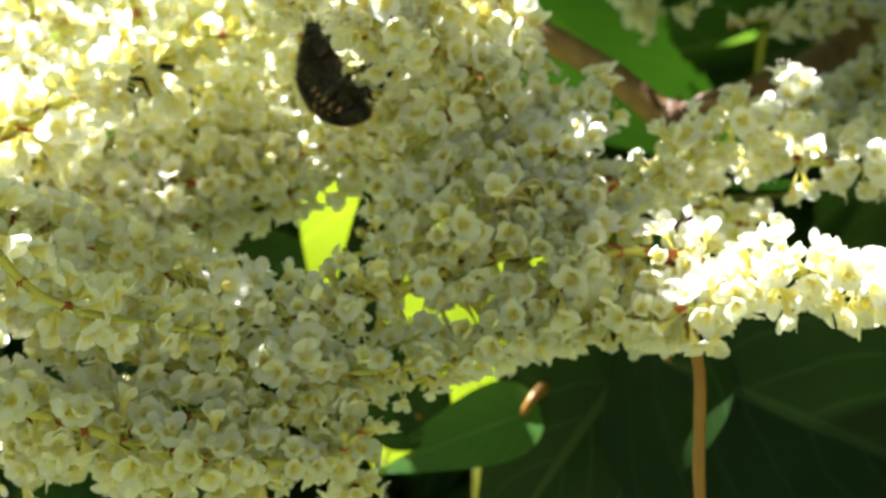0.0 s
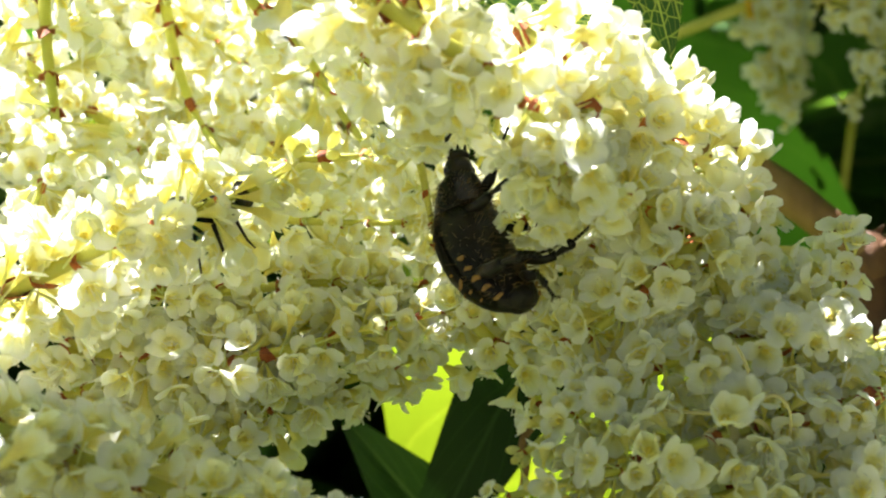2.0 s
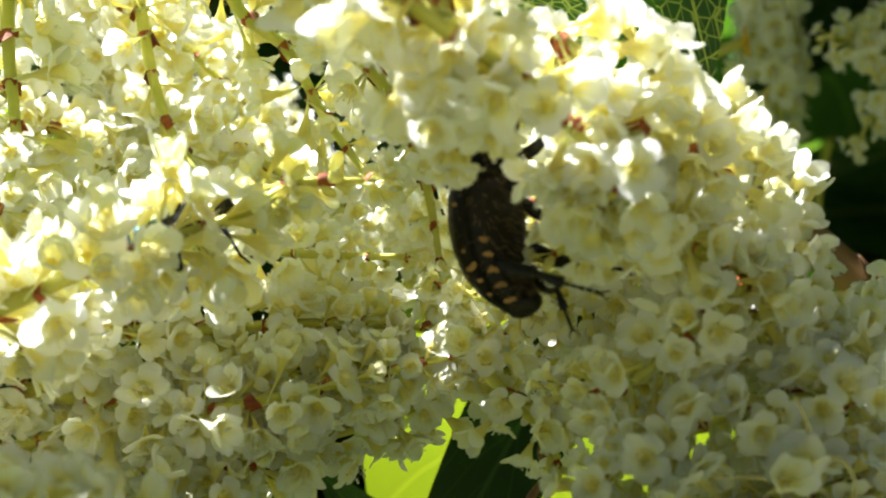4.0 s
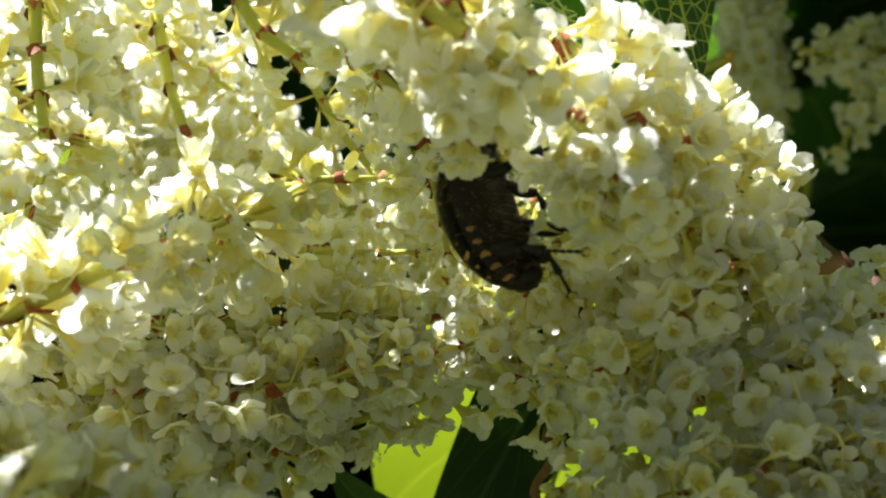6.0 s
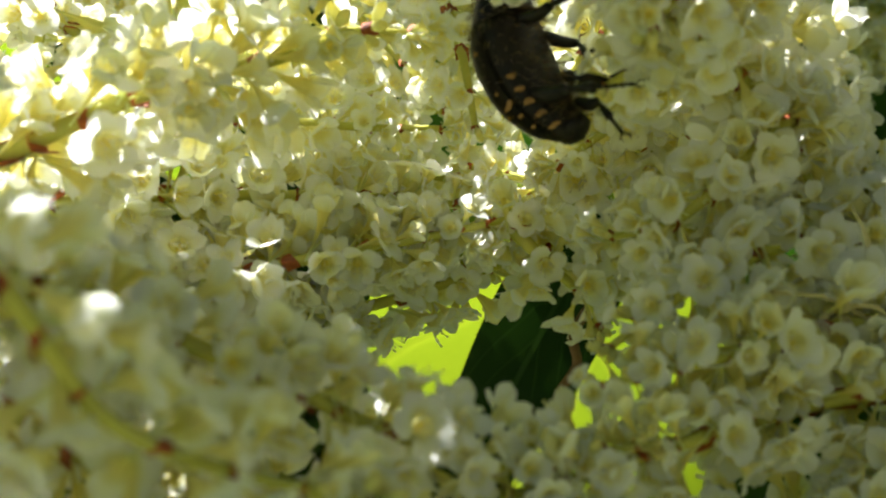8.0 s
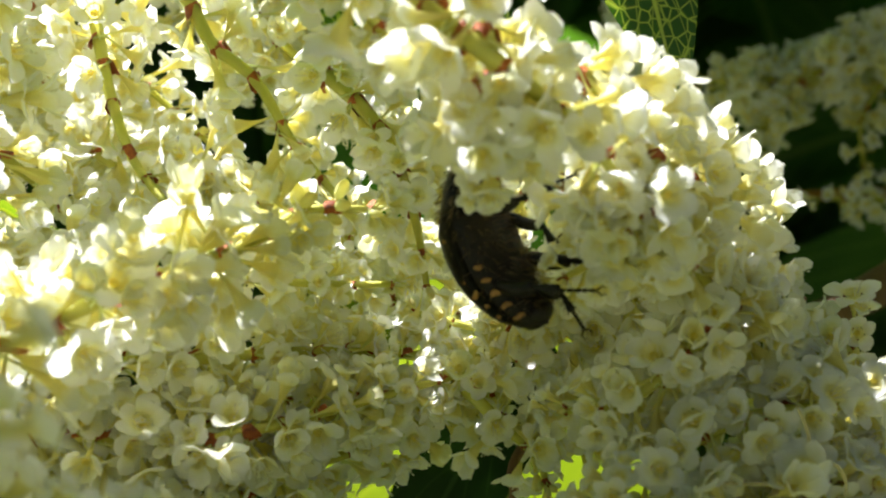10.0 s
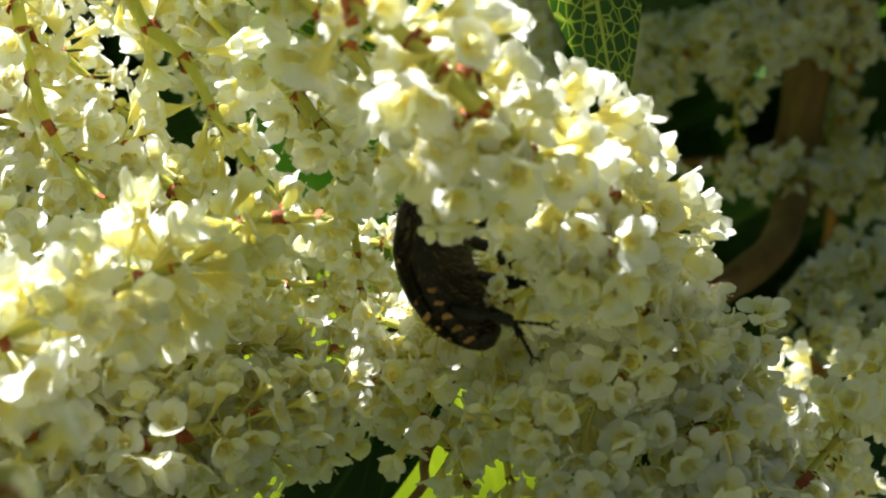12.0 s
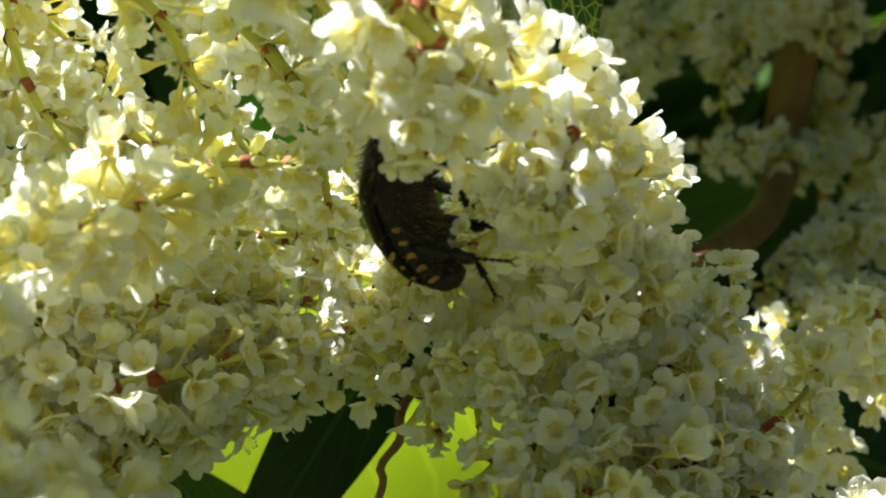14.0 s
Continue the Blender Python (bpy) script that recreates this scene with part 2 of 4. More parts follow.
def part(name, bm, mat, parent, label=""):
    ob = new(name, bm if isinstance(bm, bpy.types.Mesh) else mesh_of(name, bm, mat))
    ob.parent = parent
    if label:
        tagged(ob, label)
    return ob


def thing(name, label, category, group="", m=None, kind=""):
    ob = new(name)
    ob.empty_display_size = 0.002
    if m is not None:
        ob.matrix_basis = m
    return tagged(ob, label, category, group, kind)


def smooth_line(points, steps):
    """Points along a Catmull-Rom line through the given ones, with even steps."""
    p = [Vector(q) for q in points]
    p = [p[0] * 2 - p[1]] + p + [p[-1] * 2 - p[-2]]
    fine = []
    for i in range(1, len(p) - 2):
        a, b, c, d = p[i - 1 : i + 3]
        for k in range(16):
            t = k / 16
            fine.append(0.5 * (2 * b + (c - a) * t + (2 * a - 5 * b + 4 * c - d) * t * t + (3 * b - a - 3 * c + d) * t ** 3))
    fine.append(p[-2])
    run = [0.0]
    for a, b in zip(fine, fine[1:]):
        run.append(run[-1] + (b - a).length)
    out, j = [], 0
    for k in range(steps + 1):
        s = run[-1] * k / steps
        while j < len(run) - 2 and run[j + 1] < s:
            j += 1
        f = (s - run[j]) / max(run[j + 1] - run[j], 1e-9)
        out.append(fine[j].lerp(fine[j + 1], min(max(f, 0), 1)))
    return out, run[-1]


def tube(bm, line, radii, sides=8, mat=0, caps=True):
    """A round tube along a line of points."""
    rings, side = [], None
    for i, p in enumerate(line):
        d = (line[min(i + 1, len(line) - 1)] - line[max(i - 1, 0)]).normalized()
        if side is None:
            side = d.orthogonal().normalized()
        side = (side - d * side.dot(d)).normalized()
        up = d.cross(side)
        r = radii[i] if isinstance(radii, (list, tuple)) else radii
        rings.append([bm.verts.new(p + (side * math.cos(a) + up * math.sin(a)) * r) for a in (2 * math.pi * k / sides for k in range(sides))])
    for a, b in zip(rings, rings[1:]):
        for k in range(sides):
            f = bm.faces.new((a[k], a[(k + 1) % sides], b[(k + 1) % sides], b[k]))
            f.material_index = mat
    if caps:
        bm.faces.new(rings[0][::-1]).material_index = mat
        bm.faces.new(rings[-1]).material_index = mat


def blob(bm, centre, radii, m=None, mat=0, seg=12, rings=8):
    """A rounded lump with three radii."""
    t = Matrix.Translation(centre) @ (m or Matrix.Identity(4)) @ Matrix.Diagonal((*radii, 1))
    made = bmesh.ops.create_uvsphere(bm, u_segments=seg, v_segments=rings, radius=1, matrix=t)
    for v in made["verts"]:
        for f in v.link_faces:
            f.material_index = mat


# ---- florets: built once in several shapes ----
def floret_mesh(seed, opening, size=1.0):
    """One small five-lobed flower on its stalk, along +z; lengths in millimetres before scaling."""
    rnd = random.Random(seed)
    bm = bmesh.new()
    n = 20
    stalk = rnd.uniform(1.0, 1.7)
    keel = rnd.uniform(0.25, 0.6)
    bend = Vector((rnd.uniform(-0.5, 0.5), rnd.uniform(-0.5, 0.5), 0))
    mouth = 0.36 + 0.10 * opening
    deep = 1.15 - 0.40 * opening
    top = stalk + deep
    # rings of the stalk and the funnel: distance along, radius
    rows = [(0.0, 0.055), (stalk * 0.5, 0.065), (stalk * 0.9, 0.10)]
    rows += [(stalk + deep * f, 0.12 + (mouth - 0.12) * f ** 1.25) for f in (0.2, 0.45, 0.72, 1.0)]
    rings = []
    for z, r in rows:
        ring = []
        for k in range(n):
            a = 2 * math.pi * k / n
            w = 1 + keel * max(0.0, math.cos(3 * a + 0.4)) ** 6 * (math.sin(math.pi * min(1.0, (z / top) ** 2)) if z > stalk * 0.5 else 0)
            off = bend * (1 - z / top) ** 2
            ring.append(bm.verts.new((math.cos(a) * r * w + off.x, math.sin(a) * r * w + off.y, z)))
        rings.append(ring)
    for a, b in zip(rings, rings[1:]):
        for k in range(n):
            bm.faces.new((a[k], a[(k + 1) % n], b[(k + 1) % n], b[k]))
    # five uneven rounded petal lobes, the outer ones keeled, each bent by its own amount
    turned = rnd.uniform(0, 1)
    for q in range(5):
        mid = 2 * math.pi * (q + turned + rnd.uniform(-0.14, 0.14)) / 5
        out, side = Vector((math.cos(mid), math.sin(mid), 0)), Vector((-math.sin(mid), math.cos(mid), 0))
        outer = q % 2 == 0
        long = rnd.uniform(0.72, 1.15) * (1.05 if outer else 0.95)
        wide = rnd.uniform(0.44, 0.60)
        lean0 = radians(14 + 44 * opening + rnd.uniform(-8, 8))
        lean1 = radians(6 + 84 * opening + rnd.uniform(-30, 34))
        cup = rnd.uniform(-0.18, 0.20)
        fold = rnd.uniform(0.05, 0.22) if outer else rnd.uniform(-0.1, 0.1)
        point = rnd.uniform(0.0, 0.75) if outer else rnd.uniform(0.0, 0.3)
        frill = rnd.uniform(0.02, 0.075)
        skew = rnd.uniform(-0.22, 0.22)
        at = out * (mouth - 0.03) + Vector((0, 0, top - 0.05 - (0.04 if outer else 0.0)))
        grid = []
        for e in range(8):
            f = e / 7
            lean = lean0 + (lean1 - lean0) * min(1.0, 1.25 * f)
            ahead = out * math.sin(lean) + Vector((0, 0, math.cos(lean)))
            if e:
                at = at + ahead * long / 7
            up = Vector((0, 0, math.sin(lean))) - out * math.cos(lean)
            cap = math.sqrt(max(0.0, 1 - max(0.0, (f - 0.5) / 0.5) ** 2.2))
            half = wide * (0.72 + 0.42 * math.sin(min(1.0, f * 1.6) * math.pi / 2)) * (cap * (1 - point) + point * (1 - max(0.0, f - 0.35) / 0.65))
            row = []
            for v in (-1, -0.6, 0, 0.6, 1):
                curl = cup * half * (v * v - 0.25) - fold * half * (1 - abs(v)) + frill * math.sin(v * 5 + 1.3 * e + seed + q) * f
                row.append(bm.verts.new(at + side * (half * v + skew * f * f) + up * curl))
            grid.append(row)
        for a, b in zip(grid, grid[1:]):
            for k in range(4):
                bm.faces.new((a[k], a[k + 1], b[k + 1], b[k]))
    # the yellow nectary deep in the funnel, three short styles and the stamens
    pit = bm.verts.new((0, 0, top - deep * 0.45))
    inner = [bm.verts.new((math.cos(2 * math.pi * k / 10) * 0.21, math.sin(2 * math.pi * k / 10) * 0.21, top - deep * 0.34)) for k in range(10)]
    for k in range(10):
        bm.faces.new((pit, inner[k], inner[(k + 1) % 10])).material_index = 1
    for k in range(3):
        a = 2.1 * k + seed
        blob(bm, (math.cos(a) * 0.11, math.sin(a) * 0.11, top - deep * 0.26), (0.07, 0.07, 0.12), mat=1, seg=6, rings=4)
    for k in range(7 if seed % 3 == 0 else 3):
        a = 2 * math.pi * (k + rnd.random() * 0.6) / 7
        lean = rnd.uniform(0.05, 0.35)
        foot = Vector((math.cos(a) * 0.24, math.sin(a) * 0.24, top - deep * 0.2))
        tip = foot + Vector((math.cos(a) * lean, math.sin(a) * lean, rnd.uniform(0.35, 0.95 if seed % 3 == 0 else 0.6)))
        tube(bm, [foot, foot.lerp(tip, 0.5) + Vector((0, 0, 0.05)), tip], 0.022, 4, 2, False)
        blob(bm, tip, (0.07, 0.07, 0.055), mat=2, seg=5, rings=3)
    bmesh.ops.scale(bm, vec=(MM * size,) * 3, verts=bm.verts)
    return mesh_of("floret", bm, [PETAL, THROAT, ANTHER])


def bud_mesh(seed):
    rnd = random.Random(seed)
    bm = bmesh.new()
    tube(bm, [Vector((0, 0, z)) for z in (0, 0.4, 0.8)], [0.06, 0.07, 0.1], 7)
    blob(bm, (0, 0, 1.25), (0.42, 0.42, 0.62), seg=10, rings=7)
    for v in bm.verts:
        a = math.atan2(v.co.y, v.co.x)
        if v.co.z > 0.8:
            v.co.x *= 1 + 0.14 * math.cos(5 * a)
            v.co.y *= 1 + 0.14 * math.cos(5 * a)
    bmesh.ops.scale(bm, vec=(MM,) * 3, verts=bm.verts)
    return mesh_of("bud", bm, [PETAL])


OPEN = [floret_mesh(k, o) for k, o in enumerate((0.95, 0.8, 0.72, 0.9, 0.6, 0.78, 0.85, 1.0, 0.7, 0.62, 0.92, 0.82))]
BELL = [floret_mesh(20 + k, o) for k, o in enumerate((0.25, 0.35, 0.15, 0.4))]
BUDS = [bud_mesh(k) for k in range(2)]


def bract_mesh(seed):
    """A torn papery sheath round a node."""
    rnd = random.Random(seed)
    bm = bmesh.new()
    n = 12
    low = [bm.verts.new((math.cos(a) * 0.42, math.sin(a) * 0.42, -0.25)) for a in (2 * math.pi * k / n for k in range(n))]
    mid = [bm.verts.new((math.cos(a) * 0.56, math.sin(a) * 0.56, 0.1)) for a in (2 * math.pi * k / n for k in range(n))]
    high = []
    for k in range(n):
        a = 2 * math.pi * k / n
        h = 0.15 + 1.0 * max(0, math.cos(a - 1)) ** 3 + (rnd.uniform(0.3, 0.75) if k % 3 == 0 else 0.0)
        r = 0.58 + 0.35 * max(0, math.cos(a - 1)) + rnd.uniform(-0.06, 0.22)
        high.append(bm.verts.new((math.cos(a) * r, math.sin(a) * r, h)))
    for a, b in ((low, mid), (mid, high)):
        for k in range(n):
            bm.faces.new((a[k], a[(k + 1) % n], b[(k + 1) % n], b[k]))
    bmesh.ops.scale(bm, vec=(MM,) * 3, verts=bm.verts)
    return mesh_of("bract", bm, [BRACT])


BRACTS = [bract_mesh(k) for k in range(4)]


def spike(label, points, thick=0.45, gap=2.4, florets=5, bells=0.25, taper=0.35, scale=1.0, seed=0, bare=0.0, size=1.0, open_side=0.0):
    """A flower spike: a stalk along points (centimetres), bracts at its nodes and florets all round."""
    rnd = random.Random(seed * 7 + 3)
    pts = [Vector(p) * CM for p in points]
    base = pts[0].copy()
    line, length = smooth_line([p - base for p in pts], max(12, int(sum((a - b).length for a, b in zip(pts, pts[1:])) / 0.0012)))
    root = thing("flower_spike", label, "flower spike", "flower spikes of the knotweed", Matrix.Translation(base))
    bm = bmesh.new()
    count = max(3, int(length / (gap * MM)))
    radii = [1.15 * thick * MM * (1 - 0.6 * i / (len(line) - 1)) for i in range(len(line))]
    tube(bm, line, radii, 10)
    part("stalk", bm, SPIKE_STEM, root, "yellow-green ridged flower stalk")
    for k in range(count + 1):
        f = min(1.0, (k + rnd.uniform(-0.2, 0.2)) / count)
        f = max(0.0, f)
        i = min(len(line) - 2, int(f * (len(line) - 1)))
        p = line[i].lerp(line[i + 1], f * (len(line) - 1) - i)
        d = (line[i + 1] - line[i]).normalized()
        turn = d.to_track_quat("Z", "Y").to_matrix().to_4x4()
        b = part("bract", BRACTS[rnd.randrange(4)], None, root)
        w = radii[i] / (0.45 * MM) * 0.86 * size
        b.matrix_basis = Matrix.Translation(p) @ turn @ pose(0, 0, 0, rnd.uniform(-14, 14), rnd.uniform(-14, 14), rnd.uniform(0, 360)) @ Matrix.Diagonal((w, w, w * rnd.uniform(0.7, 1.3), 1))
        if f < bare:
            continue
        shrink = 1.0 if f < 1 - taper else 1 - 0.45 * (f - (1 - taper)) / taper
        n = max(2, round(florets * 1.5 * rnd.uniform(0.75, 1.25) * (0.6 + 0.4 * shrink)))
        start = rnd.uniform(0, 360)
        for j in range(n):
            lean = rnd.uniform(34, 112)
            around = start + 360 * j / n + rnd.uniform(-22, 22)
            if f > 0.97:
                lean = rnd.uniform(5, 60)
            kind = BUDS if (f > 1 - taper * 0.4 and rnd.random() < 0.5) else BELL if rnd.random() < bells else OPEN
            name = "bud" if kind is BUDS else "floret"
            ahead = (turn @ pose(0, 0, 0, 0, 0, around) @ pose(0, 0, 0, 0, lean)).to_3x3() @ Vector((0, 0, 1))
            if ahead.y < -0.45 and rnd.random() < open_side:
                continue
            o = part(name, kind[rnd.randrange(len(kind))], None, root)
            s = scale * 1.12 * shrink * rnd.uniform(0.8, 1.16)
            m = Matrix.Translation(p + d * rnd.uniform(-0.5, 0.5) * MM) @ turn @ pose(0, 0, 0, 0, 0, around) @ pose(0, 0, 0, 0, lean) @ pose(0, 0, 0, rnd.uniform(-24, 24), rnd.uniform(-16, 16), rnd.uniform(0, 360))
            o.matrix_basis = m @ Matrix.Diagonal((s, s, s * rnd.uniform(0.9, 1.25), 1))
    return root


def blade_mesh(length, width, fold=0.15, droop=0.12, wave=0.03, holes=(), seed=0, mat=None, nu=44, nv=26, truncate=0.55):
    """A pointed oval leaf blade along +x, in metres, with gnawed holes given as (along, across, radius)."""
    rnd = random.Random(seed)
    ph = rnd.uniform(0, 6)
    bm = bmesh.new()
    uvs = bm.loops.layers.uv.new("UVMap")
    grid, keep = {}, {}
    for i in range(nu + 1):
        u = i / nu
        w = (math.sin(math.pi * u ** truncate) ** 0.8 if 0 < u < 1 else 0.0) * (1 - 0.25 * u)
        for j in range(nv + 1):
            v = 2 * j / nv - 1
            x = length * (u - 0.06 * abs(v) * (1 - u) * 2)
            y = width * 0.5 * w * v
            z = fold * abs(y) - droop * length * u * u + wave * width * math.sin(u * 9 + ph + v) * abs(v) * w
            grid[i, j] = bm.verts.new((x, y, z))
            keep[grid[i, j]] = (u, v)
    for i in range(nu):
        for j in range(nv):
            u, v = (i + 0.5) / nu, 2 * (j + 0.5) / nv - 1
            if any(((u - a) * length) ** 2 + ((v - b) * width / 2) ** 2 < (r * (1 + 0.25 * math.sin(7 * math.atan2(v - b, u - a)))) ** 2 for a, b, r in holes):
                continue
            vs = (grid[i, j], grid[i + 1, j], grid[i + 1, j + 1], grid[i, j + 1])
            try:
                f = bm.faces.new(vs)
            except ValueError:
                continue
            for lp in f.loops:
                lp[uvs].uv = keep[lp.vert]
    loose = [v for v in bm.verts if not v.link_faces]
    bmesh.ops.delete(bm, geom=loose, context="VERTS")
    bmesh.ops.remove_doubles(bm, verts=bm.verts, dist=1e-6)
    return mesh_of("blade", bm, [mat])


def frame_from(base, tip, normal):
    """A pose at base whose x axis runs to tip and whose z axis is nearest to normal."""
    x = (Vector(tip) - Vector(base)).normalized()
    y = Vector(normal).cross(x).normalized()
    z = x.cross(y)
    return Matrix.Translation(base) @ Matrix((x, y, z)).transposed().to_4x4()


def leaf(label, base, tip, width, normal, mat, stalk_to=None, seed=0, holes=(), fold=0.15, droop=0.1, thick_vein=True, truncate=0.55):
    """A leaf with its blade, midrib and stalk; places and width in centimetres."""
    base, tip = Vector(base) * CM, Vector(tip) * CM
    length = (tip - base).length
    root = thing("leaf", label, "leaf", "leaves of the knotweed", frame_from(base, tip, normal))
    part("blade", blade_mesh(length, width * CM, fold, droop, 0.03, holes, seed, mat, truncate=truncate), None, root)
    bm = bmesh.new()
    tube(bm, [Vector((length * k / 10, 0, -droop * length * (k / 10) ** 2 - 0.0002)) for k in range(11)], [(0.0001 + 0.0045 * length) * (1.1 - k / 10.5) * 0.5 + 0.00005 for k in range(11)], 7)
    part("midrib", bm, MIDRIB, root, "pale raised midrib")
    if stalk_to is not None:
        end = root.matrix_basis.inverted() @ (Vector(stalk_to) * CM)
        bm = bmesh.new()
        mid = end * 0.5 + Vector((0, 0, 0.001))
        tube(bm, smooth_line([Vector((0, 0, 0)), mid, end], 10)[0], [0.0004 + 0.00003 * k for k in range(11)], 8)
        part("leaf_stalk", bm, PETIOLE, root, "thin orange-brown leaf stalk")
    return root


# ---- ground and far foliage ----
def ground():
    bm = bmesh.new()
    n, half = 40, 60.0
    rnd = random.Random(5)
    g = [[bm.verts.new((half * (2 * i / n - 1) ** 3, half * (2 * j / n - 1) ** 3, -0.85 + 0.02 * rnd.uniform(-1, 1))) for j in range(n + 1)] for i in range(n + 1)]
    for i in range(n):
        for j in range(n):
            bm.faces.new((g[i][j], g[i + 1][j], g[i + 1][j + 1], g[i][j + 1]))
    # the ground is never in view and serves as a warm reflector
    tagged(new("ground", mesh_of("ground", bm, BOUNCE_GROUND)), "unseen ground, yellow-green to bounce warm fill light", "ground", kind="structure")


def far_foliage(name, label, count, lo, hi, size, mat, seed, round_off=False):
    """Many leaves of the shrubs behind, none to be told apart."""
    rnd = random.Random(seed)
    bm = bmesh.new()
    uvs = bm.loops.layers.uv.new("UVMap")
    for _ in range(count):
        while True:
            q = Vector([rnd.uniform(-1, 1) for _ in range(3)])
            if not round_off or q.length + 0.35 * noise.noise(q * 2.3 + Vector((seed, 0, 0))) < 1.0:
                break
        at = Vector([(a + b + (b - a) * u) / 2 * CM for a, b, u in zip(lo, hi, q)])
        length = rnd.uniform(*size) * CM
        turn = Euler((rnd.uniform(-0.9, 0.9), rnd.uniform(-0.2, 1.1), rnd.uniform(0, 6.3))).to_matrix()
        rows = []
        for i in range(9):
            u = i / 8
            w = 0.36 * length * (math.sin(math.pi * max(0.02, min(0.985, u)) ** 0.6) ** 0.8)
            rows.append([(bm.verts.new(at + turn @ Vector((length * (u - 0.5), w * v, 0.25 * abs(w * v) - 0.15 * length * u * u))), (u, v)) for v in (-1, -0.5, 0, 0.5, 1)])
        for a, b in zip(rows, rows[1:]):
            for k in range(4):
                q = (a[k], b[k], b[k + 1], a[k + 1])
                f = bm.faces.new([c[0] for c in q])
                for lp, c in zip(f.loops, q):
                    lp[uvs].uv = c[1]
    return tagged(new(name, mesh_of(name, bm, mat)), label, "foliage", kind="stuff")


ground()
far_foliage("shrub_foliage", "dense dark green shrub leaves in shade", 420, (-22, 16, -16), (34, 34, 16), (6, 10), LEAF_DEEP, 1)
far_foliage("hedge_foliage", "deep dark green hedge leaves far behind", 700, (-50, 38, -30), (70, 60, 34), (8, 14), LEAF_DEEP, 2)

# out of view, added to keep sun and sky off the far spikes
far_foliage("overhead_shade_foliage", "unseen shrub leaves added to dim the spikes behind", 110, (3.5, 0.3, 7.4), (15, 12.8, 12), (3, 5), LEAF_DEEP, 3)

# out of view, added as a screen against skylight from the right
far_foliage("side_shade_foliage", "unseen shrub leaves added to block sky from the right", 95, (10.5, -3, -6), (17, 8, 9), (4, 6), LEAF_DEEP, 4)

far_foliage("low_shrub_foliage", "green shrub leaves down to the ground", 2600, (-75, 14, -92), (85, 92, -14), (8, 13), LEAF_DEEP, 5, True)
far_foliage("back_shrub_foliage", "tall green shrub further back", 2600, (-110, 55, -92), (130, 150, 62), (9, 15), LEAF_DEEP, 6, True)
far_foliage("ground_weeds", "low green weeds on the soil", 1500, (-160, -120, -88), (170, 190, -80), (5, 9), LEAF_MID, 7, True)


# ---- canes ----
def cane(label, runs, node_scale=1.0):
    """A woody cane of several runs: (name, label, points in cm, radius at start and end in mm, material)."""
    base = Vector(runs[0][2][0]) * CM
    root = thing("knotweed_cane", label, "plant stem", "canes of the knotweed", Matrix.Translation(base))
    for name, lab, pts, r0, r1, mat in runs:
        bm = bmesh.new()
        line, length = smooth_line([Vector(p) * CM - base for p in pts], 28)
        radii = [MM * (r0 + (r1 - r0) * k / 28) * (1 + 0.05 * math.sin(k * 1.7)) for k in range(29)]
        tube(bm, line, radii, 14)
        part(name, bm, mat, root, lab)
    if not node_scale:
        return root
    # the swollen node with its torn sheath
    bm = bmesh.new()
    blob(bm, (0, 0, 0), (0.0021, 0.0019, 0.0026), seg=14, rings=9)
    for v in bm.verts:
        v.co *= 1 + 0.12 * noise.noise(v.co * 900)
    part("node", bm, RED_BARK, root, "swollen reddish node")
    rnd = random.Random(9)
    for k in range(5):
        bm = bmesh.new()
        a = k * 1.3
        foot = Vector((math.cos(a) * 0.0016, math.sin(a) * 0.0012, 0.001))
        tip = foot + Vector((math.cos(a) * 0.003, -0.001, rnd.uniform(0.001, 0.004)))
        tube(bm, [foot, foot.lerp(tip, 0.5) + Vector((0, 0, 0.0004)), tip], [0.0006, 0.0004, 0.00008], 5)
        part("sheath_scrap", bm, RED_BARK, root, "torn reddish sheath scrap")
    return root


cane("forked brown cane with a reddish node", [
    ("main_cane", "brown cane below the fork", [(3.75, 2.25, -0.38), (3.88, 2.38, -1.3), (3.98, 2.4, -2.5), (4.1, 2.6, -6), (4.3, 3.2, -30), (4.5, 4, -84)], 1.7, 4.0, RED_BARK),
    ("side_cane", "sunlit brown side branch", [(3.75, 2.25, -0.38), (3.2, 2.4, 0.1), (2.58, 2.5, 0.55), (1.69, 2.6, 1.06), (1.0, 2.9, 1.9), (0.3, 3.3, 3.6)], 1.75, 1.5, WOOD),
    ("upper_cane", "greenish brown upper branch", [(3.75, 2.25, -0.38), (5.2, 3.2, 0.1), (6.2, 4.4, 0.55), (7.0, 5.5, 1.2), (7.3, 5.9, 2.3), (7.6, 6.4, 4.5)], 1.6, 2.5, WOOD),
])
cane("upright greenish brown cane behind", [
    ("main_cane", "upright greenish cane", [(7.2, 6.0, 1.0), (7.25, 6.0, 2.2), (7.3, 6.1, 3.6), (7.5, 6.5, 8)], 2.5, 2.3, WOOD),
    ("side_cane", "thin side branch", [(7.2, 6.0, 1.0), (6.4, 5.6, 1.05), (5.4, 5.2, 1.0), (4.8, 5, 0.9)], 0.7, 0.4, PETIOLE),
])
cane("thin orange cane behind", [
    ("main_cane", "thin orange-brown cane", [(9.0, 7.5, 4.5), (8.9, 7.5, 2.2), (8.8, 7.4, -1), (8.5, 7.2, -8)], 0.8, 0.9, PETIOLE),
], 0)

